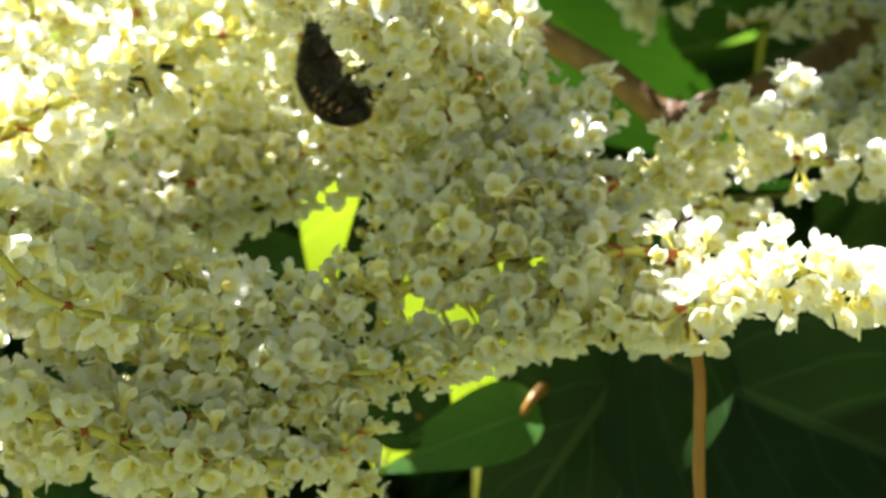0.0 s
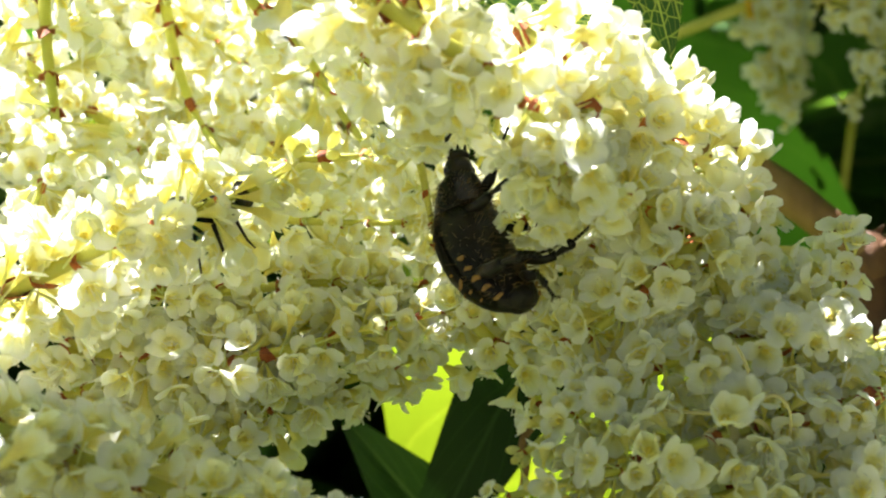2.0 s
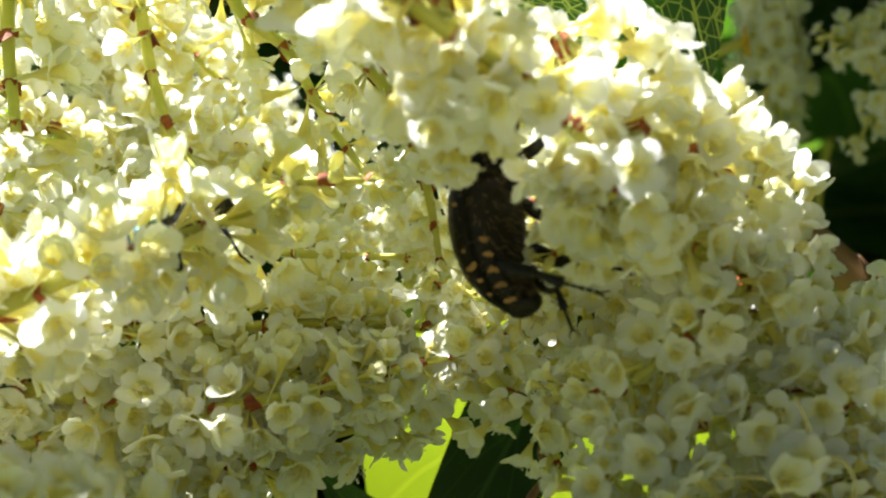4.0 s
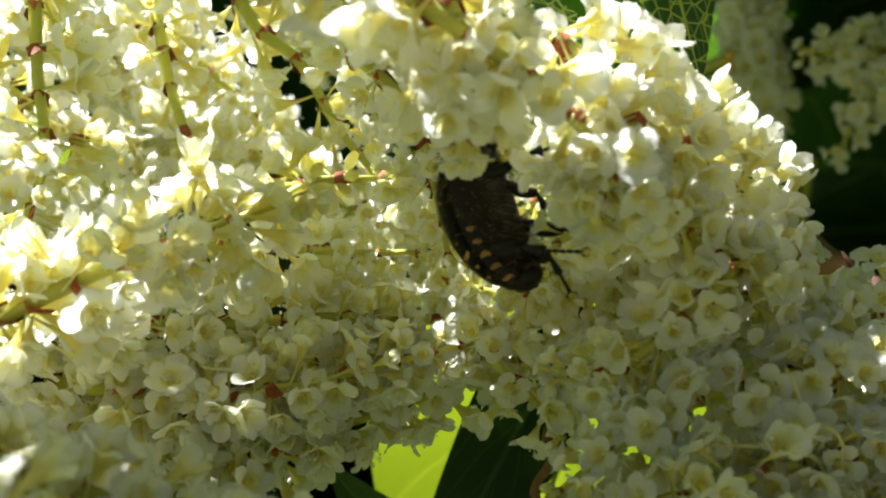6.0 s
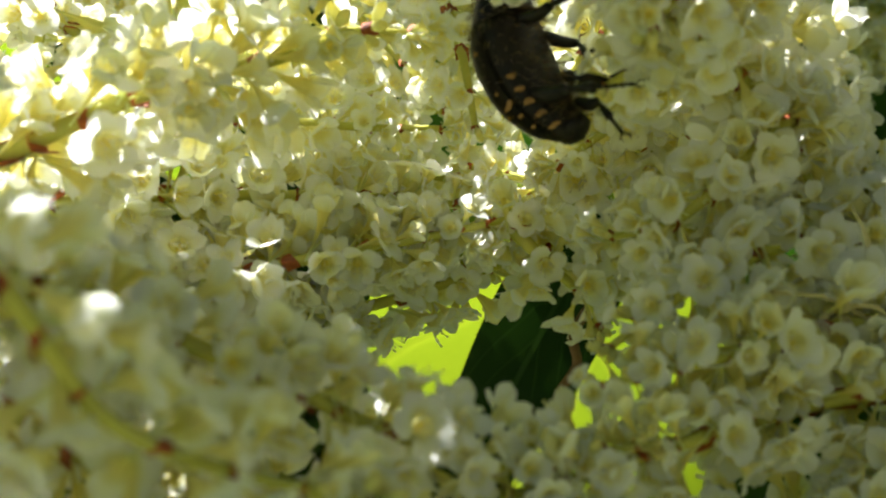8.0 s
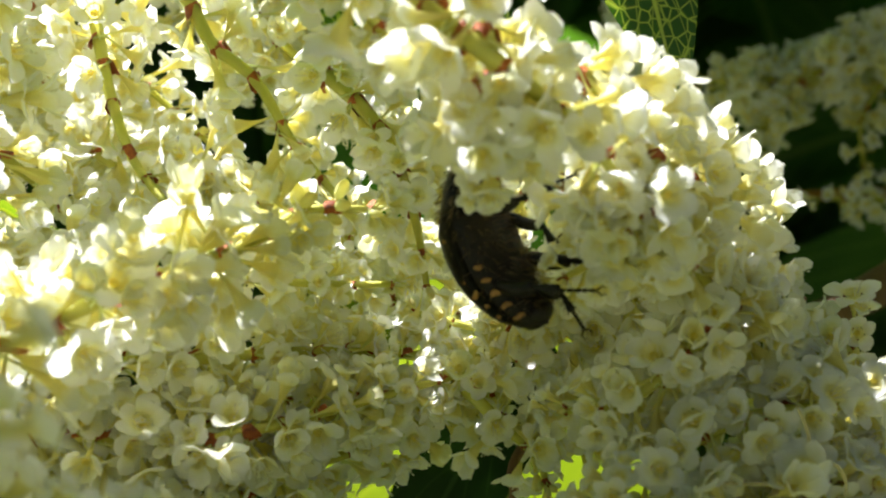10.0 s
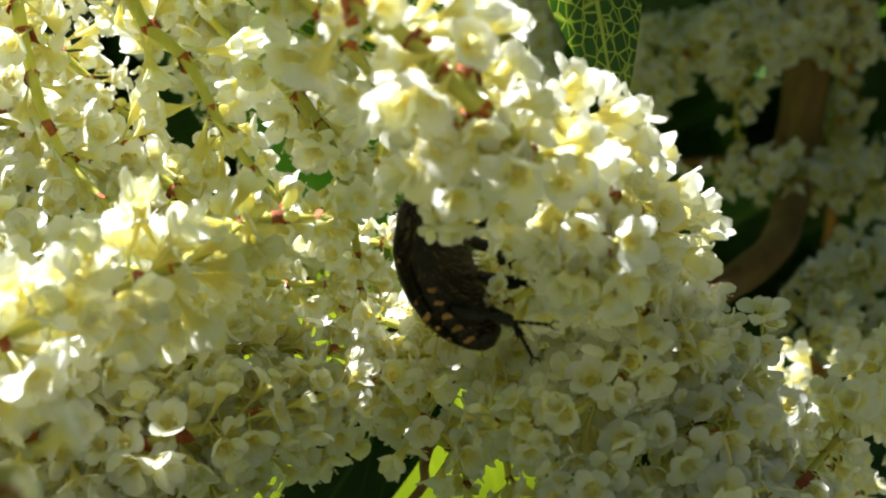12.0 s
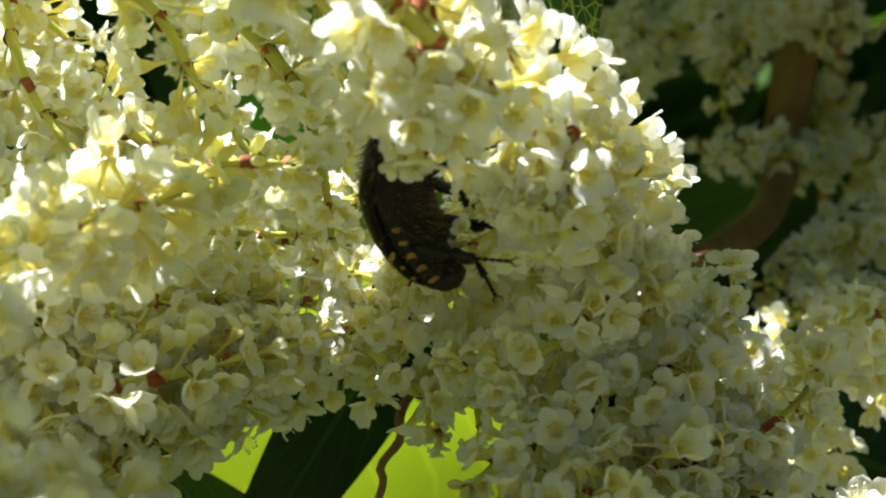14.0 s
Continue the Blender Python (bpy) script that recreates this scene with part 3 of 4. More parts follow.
# ---- leaves ----
leaf("large green leaf with gnawed edge behind the cane", (0.6, 8.6, 2.9), (5.9, 9.0, -1.1), 4.6, (0.10, -0.90, 0.42), LEAF_MID, (-0.6, 8.0, 4.2), 1,
     holes=((0.42, 0.85, 0.0035), (0.70, 0.95, 0.004), (0.78, 0.55, 0.002)), droop=0.05, fold=0.03)
leaf("netted green leaf lit from behind", (1.25, -0.3, 3.1), (1.74, -0.55, 1.22), 1.15, (0.1, -0.95, 0.25), LEAF_NET, (0.8, 0.2, 3.6), 2, droop=0.04, fold=0.05)
leaf("netted green leaf among the spikes, lit from behind", (-0.6, 0.35, 2.2), (1.35, 0.2, 1.55), 1.2, (0.15, -0.8, 0.6), LEAF_NET, (-1.2, 0.6, 2.9), 12, droop=0.04)
# this leaf's near-black colour stands for the shade it hangs in
leaf("narrow green leaf with its shade painted in", (0.98, 1.15, -0.62), (-0.55, 1.75, -3.7), 0.92, (-0.25, -0.92, -0.10), LEAF_DEEP_SHADE_TONE, None, 3, droop=0.03, fold=0.10)
leaf("broad leaf glowing yellow-green in the sun", (1.55, 2.65, -0.5), (0.1, 3.1, -4.6), 4.2, (0.1, -0.95, -0.25), LEAF_GLOW, (3.3, 2.6, 0.2), 4, droop=0.02, fold=0.03)
# made-up dark blade in place of the shadow cast on the glowing leaf
leaf("leaf-shaped dark sheet for the shadow on the glowing leaf", (0.75, 1.9, -3.6), (-0.95, 2.1, -1.72), 1.25, (-0.2, -0.95, 0.2), LEAF_SHADE_TONE, (0.9, 2.55, -3.4), 8, droop=0.03, fold=0.05)
# added behind the flowers only to block sun from the glowing leaf
leaf("hidden green leaf added to shade the glowing one", (-4.4, 3.7, 1.3), (-1.5, 3.4, -0.1), 1.9, (-0.3, 0.2, 0.9), LEAF, (-5.0, 3.8, 1.7), 14)
# deep shade painted in as near-black green
leaf("broad green leaf with deep shade painted in", (3.5, 1.1, -2.9), (7.6, 0.8, -4.75), 3.4, (0.12, -0.97, 0.12), LEAF_DEEP_SHADE_TONE, (3.9, 2.4, -1.6), 5)
# added behind the spikes to keep sun off the broad leaf below
leaf("hidden dark leaf added to shade the one below", (5.4, 2.7, -1.25), (2.3, 1.9, -1.2), 1.9, (0.0, 0.05, 1.0), LEAF_SHADE_TONE, (5.9, 2.9, -1.0), 9, droop=0.03)
# its shade comes from the darkened leaf colour
leaf("rounded green leaf, darkened in colour for its shade", (3.4, 1.4, -2.6), (1.2, 1.1, -5.4), 2.6, (-0.2, -0.94, 0.26), LEAF_SHADE_TONE, (3.9, 2.4, -1.8), 6)
leaf("small green leaf with a gnawed corner", (1.95, 1.2, -3.45), (0.30, 1.0, -3.95), 0.95, (0.1, -0.85, 0.5), LEAF_MID, (2.2, 1.45, -3.2), 7, holes=((0.85, -0.7, 0.003),))

# a withered stalk beside the dark leaf
cane("withered brown stalk below the flowers", [
    ("main_cane", "knobbly withered stalk", [(0.97, 0.3, -0.95), (0.86, 0.34, -1.08), (0.80, 0.3, -1.22), (0.84, 0.4, -1.4), (0.72, 0.45, -1.6), (0.75, 0.5, -1.8), (0.60, 0.9, -2.6)], 0.38, 0.22, WITHERED),
], 0)
cane("orange stalk of the dark leaf", [
    ("main_cane", "orange-brown stalk", [(3.45, -1.7, -2.1), (3.5, -1.85, -2.5), (3.48, -1.9, -3.0), (3.47, -1.9, -3.6), (3.6, -1.6, -6)], 0.5, 0.55, PETIOLE),
], 0)

# unseen leaves added overhead to block the sun from chosen parts below
for k, (b, t, w) in enumerate([
    ((-6.3, -1.93, 3.7), (-1.6, -1.85, 3.5), 2.1), ((-5, -1.68, 3.3), (-1.1, -0.62, 3.2), 0.8), ((-0.55, 0.34, 4.4), (-2.6, 0.36, 4.2), 1.15), ((-0.4, -0.66, 2.75), (-2.3, -0.75, 2.65), 1.2), ((-1.1, -1.07, 2.62), (-3.1, -1.22, 2.58), 0.62), ((-0.8, 5.57, 6.6), (4.2, 5.99, 6.4), 4.0), ((2, 4.57, 6.6), (9.5, 6.14, 6), 5.0), ((3, 1.24, 6.8), (8.5, 2.51, 6.2), 4.2),
    ((4.5, 7.47, 7.4), (12, 8.52, 7), 5.5), ((-0.6, 1.11, 6.2), (3, 1.84, 6), 1.4), ((3, 3.39, 5.6), (8.5, 4.84, 5.2), 3.2), ((9.5, 2.59, 6.4), (5.5, 4.35, 5.9), 3.4), ((2.5, -0.06, 7.6), (6.5, -1.63, 7.4), 2.8),
    ((-1.2, -1.54, 2.72), (-3.2, -1.57, 2.68), 0.66), ((-2.2, -3.21, 2.75), (-4.1, -3.26, 2.7), 1.2), ((-0.2, 1.84, 2.75), (-2.1, 1.99, 2.7), 0.8), ((-1.75, 0.04, 2.75), (-3.1, 0.04, 2.70), 0.5), ((0.3, 7.4, 6.6), (3.4, 7.6, 6.4), 2.6)]):
    leaf("unseen green leaf added overhead to block sun", b, t, w, (0.1 * (k % 3 - 1), -0.15, 1.0), LEAF if k < 5 else LEAF_DEEP, None, 30 + k, droop=0.08)

# ---- flower spikes of the near panicle ----
CREAM = "cream-white flower spike with rust-brown bracts"
SPIKES = [
    (CREAM + ", in the sun", [(-1.95, 0.3, 2.6), (-1.46, 0.4, 2.01), (-1.28, 0.45, 1.7), (-0.98, 0.5, 1.47), (-0.7, 0.4, 1.0), (-0.36, 0.1, 0.58)], dict(thick=0.52, florets=4, bells=0.5, gap=2.7, open_side=0.85, scale=1.15)),
    (CREAM + ", in the sun", [(-2.2, 0.9, 2.4), (-2.06, 0.8, 1.76), (-1.96, 0.7, 1.34), (-1.77, 0.6, 0.86), (-1.36, 0.3, 0.4)], dict(thick=0.48, florets=4, bells=0.5, gap=2.7, open_side=0.85, scale=1.1)),
    (CREAM + ", in the sun", [(-2.8, 0.3, 2.6), (-2.76, 0.1, 1.86), (-2.71, 0.0, 1.31), (-2.6, -0.2, 0.71), (-2.72, -0.4, 0.15)], dict(thick=0.52, florets=5, bells=0.55, gap=2.8, open_side=0.7, scale=1.2)),
    (CREAM + ", dazzling in the sun", [(-3.4, -1.2, -0.7), (-2.75, -1.3, -0.39), (-2.26, -1.4, -0.16), (-1.63, -1.4, 0.12), (-1.05, -1.1, 0.34), (-0.72, -0.9, 0.54), (-0.33, -0.8, 0.56)], dict(thick=0.58, florets=7, bells=0.5, gap=2.5, open_side=0.0, scale=1.15)),
    (CREAM, [(-3.2, -0.7, -0.5), (-2.26, -0.6, -0.42), (-1.75, -0.5, -0.37), (-1.29, -0.4, -0.36), (-0.69, -0.2, -0.33), (-0.05, 0.0, -0.36), (0.75, 0.0, -0.4)], dict(florets=6, bells=0.15, gap=2.0)),
    (CREAM, [(-2.6, -0.4, -1.15), (-1.79, -0.3, -0.92), (-1.16, -0.3, -0.74), (-0.54, -0.1, -0.6), (0.26, 0.1, -0.78)], dict(florets=5, bells=0.2, gap=2.1)),
    (CREAM + ", half shaded", [(-3.4, -0.6, -1.5), (-2.06, -0.7, -1.5), (-1.39, -0.7, -1.42), (-1.0, -0.5, -1.15), (-0.72, -0.3, -0.9)], dict(florets=5, bells=0.25)),
    (CREAM + ", close and in shade", [(-1.99, -3.90, -0.06), (-1.97, -3.90, -0.26), (-1.95, -3.80, -0.62), (-1.72, -3.60, -1.06), (-1.45, -3.40, -1.47), (-1.09, -3.20, -1.67), (-0.63, -3.00, -1.80), (-0.27, -2.80, -1.93)], dict(thick=0.42, florets=5, bells=0.3, gap=3.0, open_side=0.96, scale=1.1)),
    (CREAM + ", above the beetle", [(-0.5, -2.1, 1.75), (-0.01, -2.1, 1.4), (0.25, -2.1, 1.22), (0.47, -2.0, 1.09), (0.77, -1.9, 0.84), (1.06, -1.7, 0.51)], dict(thick=0.55, florets=5, bells=0.45, gap=2.8, open_side=0.5, scale=1.2)),
    (CREAM, [(0.97, -1.7, 0.74), (1.07, -1.6, 0.52), (1.4, -1.4, 0.29), (1.79, -1.1, 0.0), (2.03, -1.1, -0.53)], dict(florets=6, bells=0.15, gap=2.0, taper=0.2)),
    (CREAM + ", at the edge of the panicle", [(0.72, -1.6, 1.3), (1.14, -1.4, 1.02), (1.58, -1.0, 0.70), (2.02, -0.8, 0.32), (2.31, -0.8, -0.16), (2.45, -0.9, -0.61)], dict(florets=6, bells=0.4, gap=2.2, scale=1.12)),
    (CREAM, [(1.8, -1.2, 0.04), (1.48, -1.3, -0.26), (1.14, -1.2, -0.55), (0.85, -1.0, -0.62)], dict(florets=6, bells=0.15, gap=2.0)),
    (CREAM + ", in shade", [(2.6, -1.2, -0.5), (2.36, -1.2, -0.59), (1.78, -1.3, -0.65), (1.14, -1.4, -0.96), (0.75, -1.5, -1.23)], dict(florets=6, bells=0.2, gap=2.0)),
    (CREAM + ", in shade", [(2.9, -1.3, -0.9), (2.53, -1.3, -1.04), (1.95, -1.5, -1.11), (1.37, -1.7, -1.26), (0.66, -1.8, -1.42)], dict(florets=5, bells=0.2, gap=2.1)),
    (CREAM + ", in shade", [(2.7, -1.5, -1.4), (2.02, -1.5, -1.48), (1.43, -1.7, -1.6), (0.79, -1.9, -1.78), (0.21, -2.0, -1.93), (-0.2, -2.0, -1.85)], dict(florets=5, bells=0.2, gap=2.1)),
    (CREAM + ", partly sunlit", [(5.6, -1.7, -1.95), (5.03, -1.85, -1.86), (4.22, -2.0, -1.68), (3.53, -1.9, -1.95), (2.85, -1.7, -2.05), (2.18, -1.65, -2.2)], dict(florets=6, bells=0.25, gap=2.1)),
    (CREAM + ", beside the cane", [(6.0, 0.1, -1.0), (5.51, 0.0, -0.95), (4.67, 0.2, -0.81), (3.89, 0.4, -0.72), (3.05, 0.3, -0.85)], dict(florets=5, bells=0.25)),
    (CREAM + ", low and close", [(-2.6, -2.4, -1.3), (-2.03, -2.4, -1.55), (-1.05, -2.4, -2.15), (-0.22, -2.3, -2.25), (0.63, -2.2, -2.35), (1.51, -2.1, -2.3)], dict(florets=5, bells=0.25, gap=2.1)),
    (CREAM + ", low and close", [(-2.6, -3.0, -2.2), (-1.5, -3.0, -2.5), (-0.71, -2.8, -2.83), (0.38, -2.5, -3.0), (0.75, -2.4, -2.78)], dict(florets=5, bells=0.3, gap=2.2)),
    (CREAM + ", low", [(3.6, -1.6, -1.6), (2.8, -1.6, -1.5), (2.2, -1.7, -1.9), (1.6, -1.8, -2.3), (1.1, -2.0, -2.5)], dict(florets=5, bells=0.25, gap=2.1)),
    (CREAM + ", beside the cane", [(4.4, 0.2, -1.6), (3.8, 0.0, -1.2), (3.2, -0.3, -1.0), (2.7, -0.6, -1.0)], dict(florets=5, bells=0.3)),
    (CREAM + ", behind", [(4.8, -0.2, -0.2), (4.1, -0.3, -0.4), (3.6, -0.6, -0.75), (3.1, -0.9, -1.0)], dict(florets=5, bells=0.3)),
]
SPIKES += [
    (CREAM + ", behind and in the sun", [(-3.3, 1.5, 2.9), (-2.6, 1.4, 2.1), (-1.9, 1.3, 1.6), (-1.2, 1.2, 1.0)], dict(florets=6, bells=0.3)),
    (CREAM + ", behind and in the sun", [(-1.6, 1.5, 2.9), (-1.1, 1.4, 2.2), (-0.5, 1.2, 1.6), (0.2, 1.0, 1.1)], dict(florets=6, bells=0.3)),
    (CREAM + ", behind and in the sun", [(-3.5, 1.0, 1.5), (-2.8, 0.9, 1.0), (-2.1, 0.8, 0.5), (-1.4, 0.7, 0.2)], dict(florets=6, bells=0.3)),
    (CREAM + ", behind the beetle", [(-1.4, 0.8, 0.9), (-0.8, 0.7, 0.5), (-0.1, 0.6, 0.35), (0.7, 0.5, 0.3)], dict(florets=6, bells=0.25)),
    (CREAM + ", behind the beetle", [(-0.6, -0.1, 1.5), (-0.2, -0.2, 1.1), (0.0, -0.3, 0.6), (0.1, -0.3, 0.1)], dict(florets=5, bells=0.35)),
    (CREAM + ", beside the beetle", [(1.9, 0.1, 0.9), (1.4, -0.2, 0.5), (1.0, -0.4, 0.15), (0.6, -0.4, -0.15)], dict(florets=6, bells=0.25)),
    (CREAM + ", beside the beetle", [(1.5, -1.3, 0.75), (1.2, -1.3, 0.5), (0.95, -1.3, 0.3), (0.75, -1.3, 0.18)], dict(florets=5, bells=0.3)),
    (CREAM + ", above the beetle", [(0.1, -2.1, 1.45), (0.2, -2.0, 1.15), (0.25, -1.85, 0.85), (0.24, -1.75, 0.72)], dict(florets=5, bells=0.3)),
    (CREAM + ", above the beetle", [(-0.9, -1.3, 2.1), (-0.4, -1.4, 1.6), (0.0, -1.4, 1.2)], dict(florets=5, bells=0.3)),
    (CREAM, [(-2.9, -0.2, -0.1), (-2.2, -0.2, 0.15), (-1.4, -0.2, 0.15), (-0.6, -0.2, 0.1), (-0.1, -0.2, 0.1)], dict(florets=6, bells=0.2)),
    (CREAM + ", in shade", [(2.9, -0.5, -0.2), (2.3, -0.6, -0.4), (1.7, -0.6, -0.5), (1.0, -0.6, -0.8)], dict(florets=6, bells=0.2)),
    (CREAM + ", in shade", [(2.8, -0.9, -1.0), (2.1, -1.0, -1.2), (1.5, -1.2, -1.4), (0.9, -1.4, -1.6)], dict(florets=6, bells=0.2)),
    (CREAM + ", low and close", [(-2.5, -1.8, -1.7), (-1.7, -1.9, -1.8), (-1.0, -2.0, -2.0), (-0.3, -2.1, -2.2), (0.5, -2.2, -2.3)], dict(florets=6, bells=0.2)),
    (CREAM + ", low and close", [(-2.8, -2.4, -0.7), (-2.3, -2.4, -1.0), (-1.8, -2.3, -1.3), (-1.2, -2.2, -1.6)], dict(florets=6, bells=0.25)),
    (CREAM + ", along the lower edge", [(-1.9, -0.3, -1.45), (-0.9, -0.3, -1.12), (-0.3, -0.2, -0.95), (0.35, 0.0, -0.72), (0.8, 0.1, -0.55)], dict(florets=6, bells=0.2, gap=2.1)),
    (CREAM + ", along the lower edge", [(-2.5, -0.4, -0.75), (-1.5, -0.6, -0.85), (-0.9, -0.6, -0.75), (-0.2, -0.4, -0.6), (0.4, -0.3, -0.45)], dict(florets=6, bells=0.2, gap=2.1)),
    (CREAM + ", low and close", [(-2.2, -2.6, -2.9), (-1.4, -2.6, -2.75), (-0.6, -2.5, -2.6), (0.2, -2.4, -2.55)], dict(florets=6, bells=0.3, gap=2.1)),
    (CREAM + ", low and close", [(-2.2, -2.4, -0.9), (-1.56, -2.4, -1.12), (-0.99, -2.3, -1.36), (-0.41, -2.2, -1.62), (0.17, -2.1, -1.8), (0.78, -2.0, -1.7)], dict(florets=6, bells=0.25, gap=2.1)),
    (CREAM + ", below the beetle", [(1.7, -0.2, 0.1), (1.1, -0.1, -0.08), (0.6, 0.0, -0.2), (0.1, 0.1, -0.1)], dict(florets=6, bells=0.2)),
    (CREAM + ", below the beetle", [(1.9, 0.0, -0.3), (1.3, 0.0, -0.4), (0.9, 0.1, -0.5)], dict(florets=6, bells=0.2)),
    (CREAM + ", low and close", [(-1.3, -2.4, -3.3), (-0.4, -2.4, -3.1), (0.3, -2.3, -2.9), (0.7, -2.2, -2.6)], dict(florets=6, bells=0.3)),
    (CREAM + ", beside the beetle", [(1.15, -1.7, 0.85), (1.0, -1.66, 0.68), (0.9, -1.6, 0.54), (0.84, -1.55, 0.42)], dict(florets=4, bells=0.45)),
    (CREAM + ", low and close", [(-3.2, -2.6, -1.5), (-2.5, -2.6, -2.0), (-1.9, -2.6, -2.4), (-1.4, -2.5, -2.6)], dict(florets=6, bells=0.3)),
    (CREAM + ", below the beetle", [(0.30, -0.3, -0.50), (0.58, -0.4, -0.78), (0.80, -0.45, -0.98), (0.84, -0.5, -1.12)], dict(florets=5, bells=0.2)),
    (CREAM + ", below the beetle", [(1.3, -0.4, -0.45), (1.08, -0.5, -0.75), (1.08, -0.55, -0.92), (1.1, -0.6, -1.08)], dict(florets=5, bells=0.2)),
    (CREAM + ", hanging low", [(0.3, -2.1, -2.2), (0.45, -2.15, -2.6), (0.6, -2.2, -3.1), (0.65, -2.2, -3.5)], dict(florets=6, bells=0.3)),
    (CREAM + ", hanging before the beetle", [(1.06, -1.80, 0.60), (0.95, -1.86, 0.48), (0.86, -1.88, 0.38)], dict(florets=3, bells=0.4, gap=1.8, taper=0.1, scale=0.95)),
    (CREAM + ", behind the beetle", [(1.5, 0.5, 1.4), (1.1, 0.4, 1.0), (0.8, 0.3, 0.6), (0.6, 0.2, 0.3)], dict(florets=6, bells=0.3)),
    (CREAM + ", behind and in the sun", [(-2.4, 1.8, 1.2), (-1.8, 1.7, 0.8), (-1.1, 1.6, 0.5), (-0.4, 1.5, 0.3)], dict(florets=6, bells=0.3)),
    (CREAM + ", behind the beetle", [(0.9, 1.3, 1.6), (0.6, 1.2, 1.1), (0.5, 1.1, 0.7), (0.3, 1.0, 0.4)], dict(florets=6, bells=0.3)),
    (CREAM + ", above the beetle", [(0.12, -2.0, 1.2), (0.17, -1.9, 0.95), (0.19, -1.78, 0.73)], dict(florets=5, bells=0.3, gap=1.7, taper=0.1)),
    (CREAM + ", behind the beetle", [(-0.9, 1.2, 0.1), (-0.4, 1.2, 0.0), (0.15, 1.2, -0.08), (0.8, 1.1, -0.2)], dict(florets=6, bells=0.3)),
    (CREAM + ", low", [(3.2, -1.4, -2.0), (2.4, -1.5, -2.1), (1.6, -1.6, -2.1), (0.8, -1.8, -2.2)], dict(florets=6, bells=0.2)),
]
for k, (label, pts, how) in enumerate(SPIKES):
    spike(label, pts, seed=k, **how)

# ---- spikes of other panicles behind ----
FAR = "pale flower spike of another panicle behind"
for k, (pts, how) in enumerate([
    ([(3.5, 6.4, 3.6), (3.6, 6.3, 2.6), (3.7, 6.3, 1.8), (3.85, 6.3, 1.05)], dict(florets=7, bells=0.2, scale=1.2, gap=2.0, taper=0.2)),
    ([(5.4, 5.5, 2.5), (4.6, 5.3, 2.2), (4.0, 5.0, 2.2)], dict(florets=6, scale=1.1)),
    ([(6.2, 5.2, 2.9), (5.2, 5.0, 2.3), (4.6, 5.0, 1.7), (4.3, 5.0, 1.2)], dict(florets=6, scale=1.1)),
    ([(7.2, 5.2, 2.9), (6.4, 5.0, 2.6), (5.8, 5.0, 1.9), (5.8, 5.0, 1.3)], dict(florets=6, scale=1.1)),
    ([(7.3, 5.8, 3.2), (6.9, 5.2, 2.7), (7.6, 5.0, 2.5)], dict(florets=6, scale=1.1)),
    ([(7.0, 5.2, 0.9), (6.4, 4.6, 0.9), (5.7, 4.4, 0.9), (5.0, 4.3, 0.9)], dict(florets=4, scale=1.0)),
    ([(7.9, 4.8, 1.2), (7.2, 4.5, 0.85), (6.7, 4.4, 0.75)], dict(florets=5, scale=1.1)),
    ([(7.4, 3.6, 0.3), (6.6, 3.2, 0.1), (5.9, 3.0, -0.1), (5.2, 2.8, -0.5)], dict(florets=6, scale=1.1, gap=2.0)),
    ([(6.6, 2.4, -0.5), (5.6, 2.1, -0.5), (4.9, 2.0, -0.6)], dict(florets=6, scale=1.1)),
    ([(8.3, 6.4, 2.0), (7.8, 6.2, 1.4), (8.3, 6.0, 0.8)], dict(florets=5, scale=1.1)),
    ([(-3.2, 2.4, 2.4), (-2.6, 2.2, 1.6), (-1.9, 2.0, 1.0), (-1.2, 1.8, 0.6)], dict(florets=6, scale=1.0)),
    ([(-4.2, 2.8, 2.6), (-3.4, 2.7, 2.0), (-2.6, 2.6, 1.3), (-1.9, 2.5, 0.5)], dict(florets=7, scale=1.05)),
    ([(-2.4, 2.9, 3.3), (-1.6, 2.7, 2.5), (-0.9, 2.6, 1.8), (-0.3, 2.5, 1.0)], dict(florets=7, scale=1.05)),
    ([(-0.6, 2.8, 3.2), (-0.1, 2.7, 2.4), (0.5, 2.5, 1.8), (0.9, 2.3, 1.1)], dict(florets=6, scale=1.05)),
    ([(-4.6, 1.6, 1.6), (-4.0, 1.5, 1.0), (-3.3, 1.2, 0.5), (-2.6, 1.0, 0.1)], dict(florets=7, scale=1.05)),
    ([(-4.0, 0.6, 2.4), (-3.6, 0.5, 1.6), (-3.4, 0.3, 0.8), (-3.4, 0.0, 0.1)], dict(florets=6, scale=1.05)),
    ([(-4.6, 6.6, 3.2), (-3.4, 6.4, 2.5), (-2.2, 6.2, 1.6), (-1.2, 6.1, 0.6)], dict(florets=7, scale=1.15)),
    ([(-2.0, 6.8, 3.8), (-0.8, 6.6, 2.9), (0.3, 6.4, 2.0), (1.2, 6.3, 1.0)], dict(florets=7, scale=1.15)),
    ([(-6.2, 6.0, 2.0), (-5.0, 5.8, 1.3), (-3.9, 5.6, 0.5), (-2.8, 5.4, -0.1)], dict(florets=7, scale=1.15)),
    ([(-0.9, 1.6, 2.6), (-0.5, 1.5, 1.8), (0.0, 1.3, 1.2), (0.4, 1.0, 0.7)], dict(florets=5, scale=1.0)),
]):
    spike(FAR + (", by the cane" if k in (4, 6, 9) else ", in dappled light"), pts, seed=60 + k, **how)


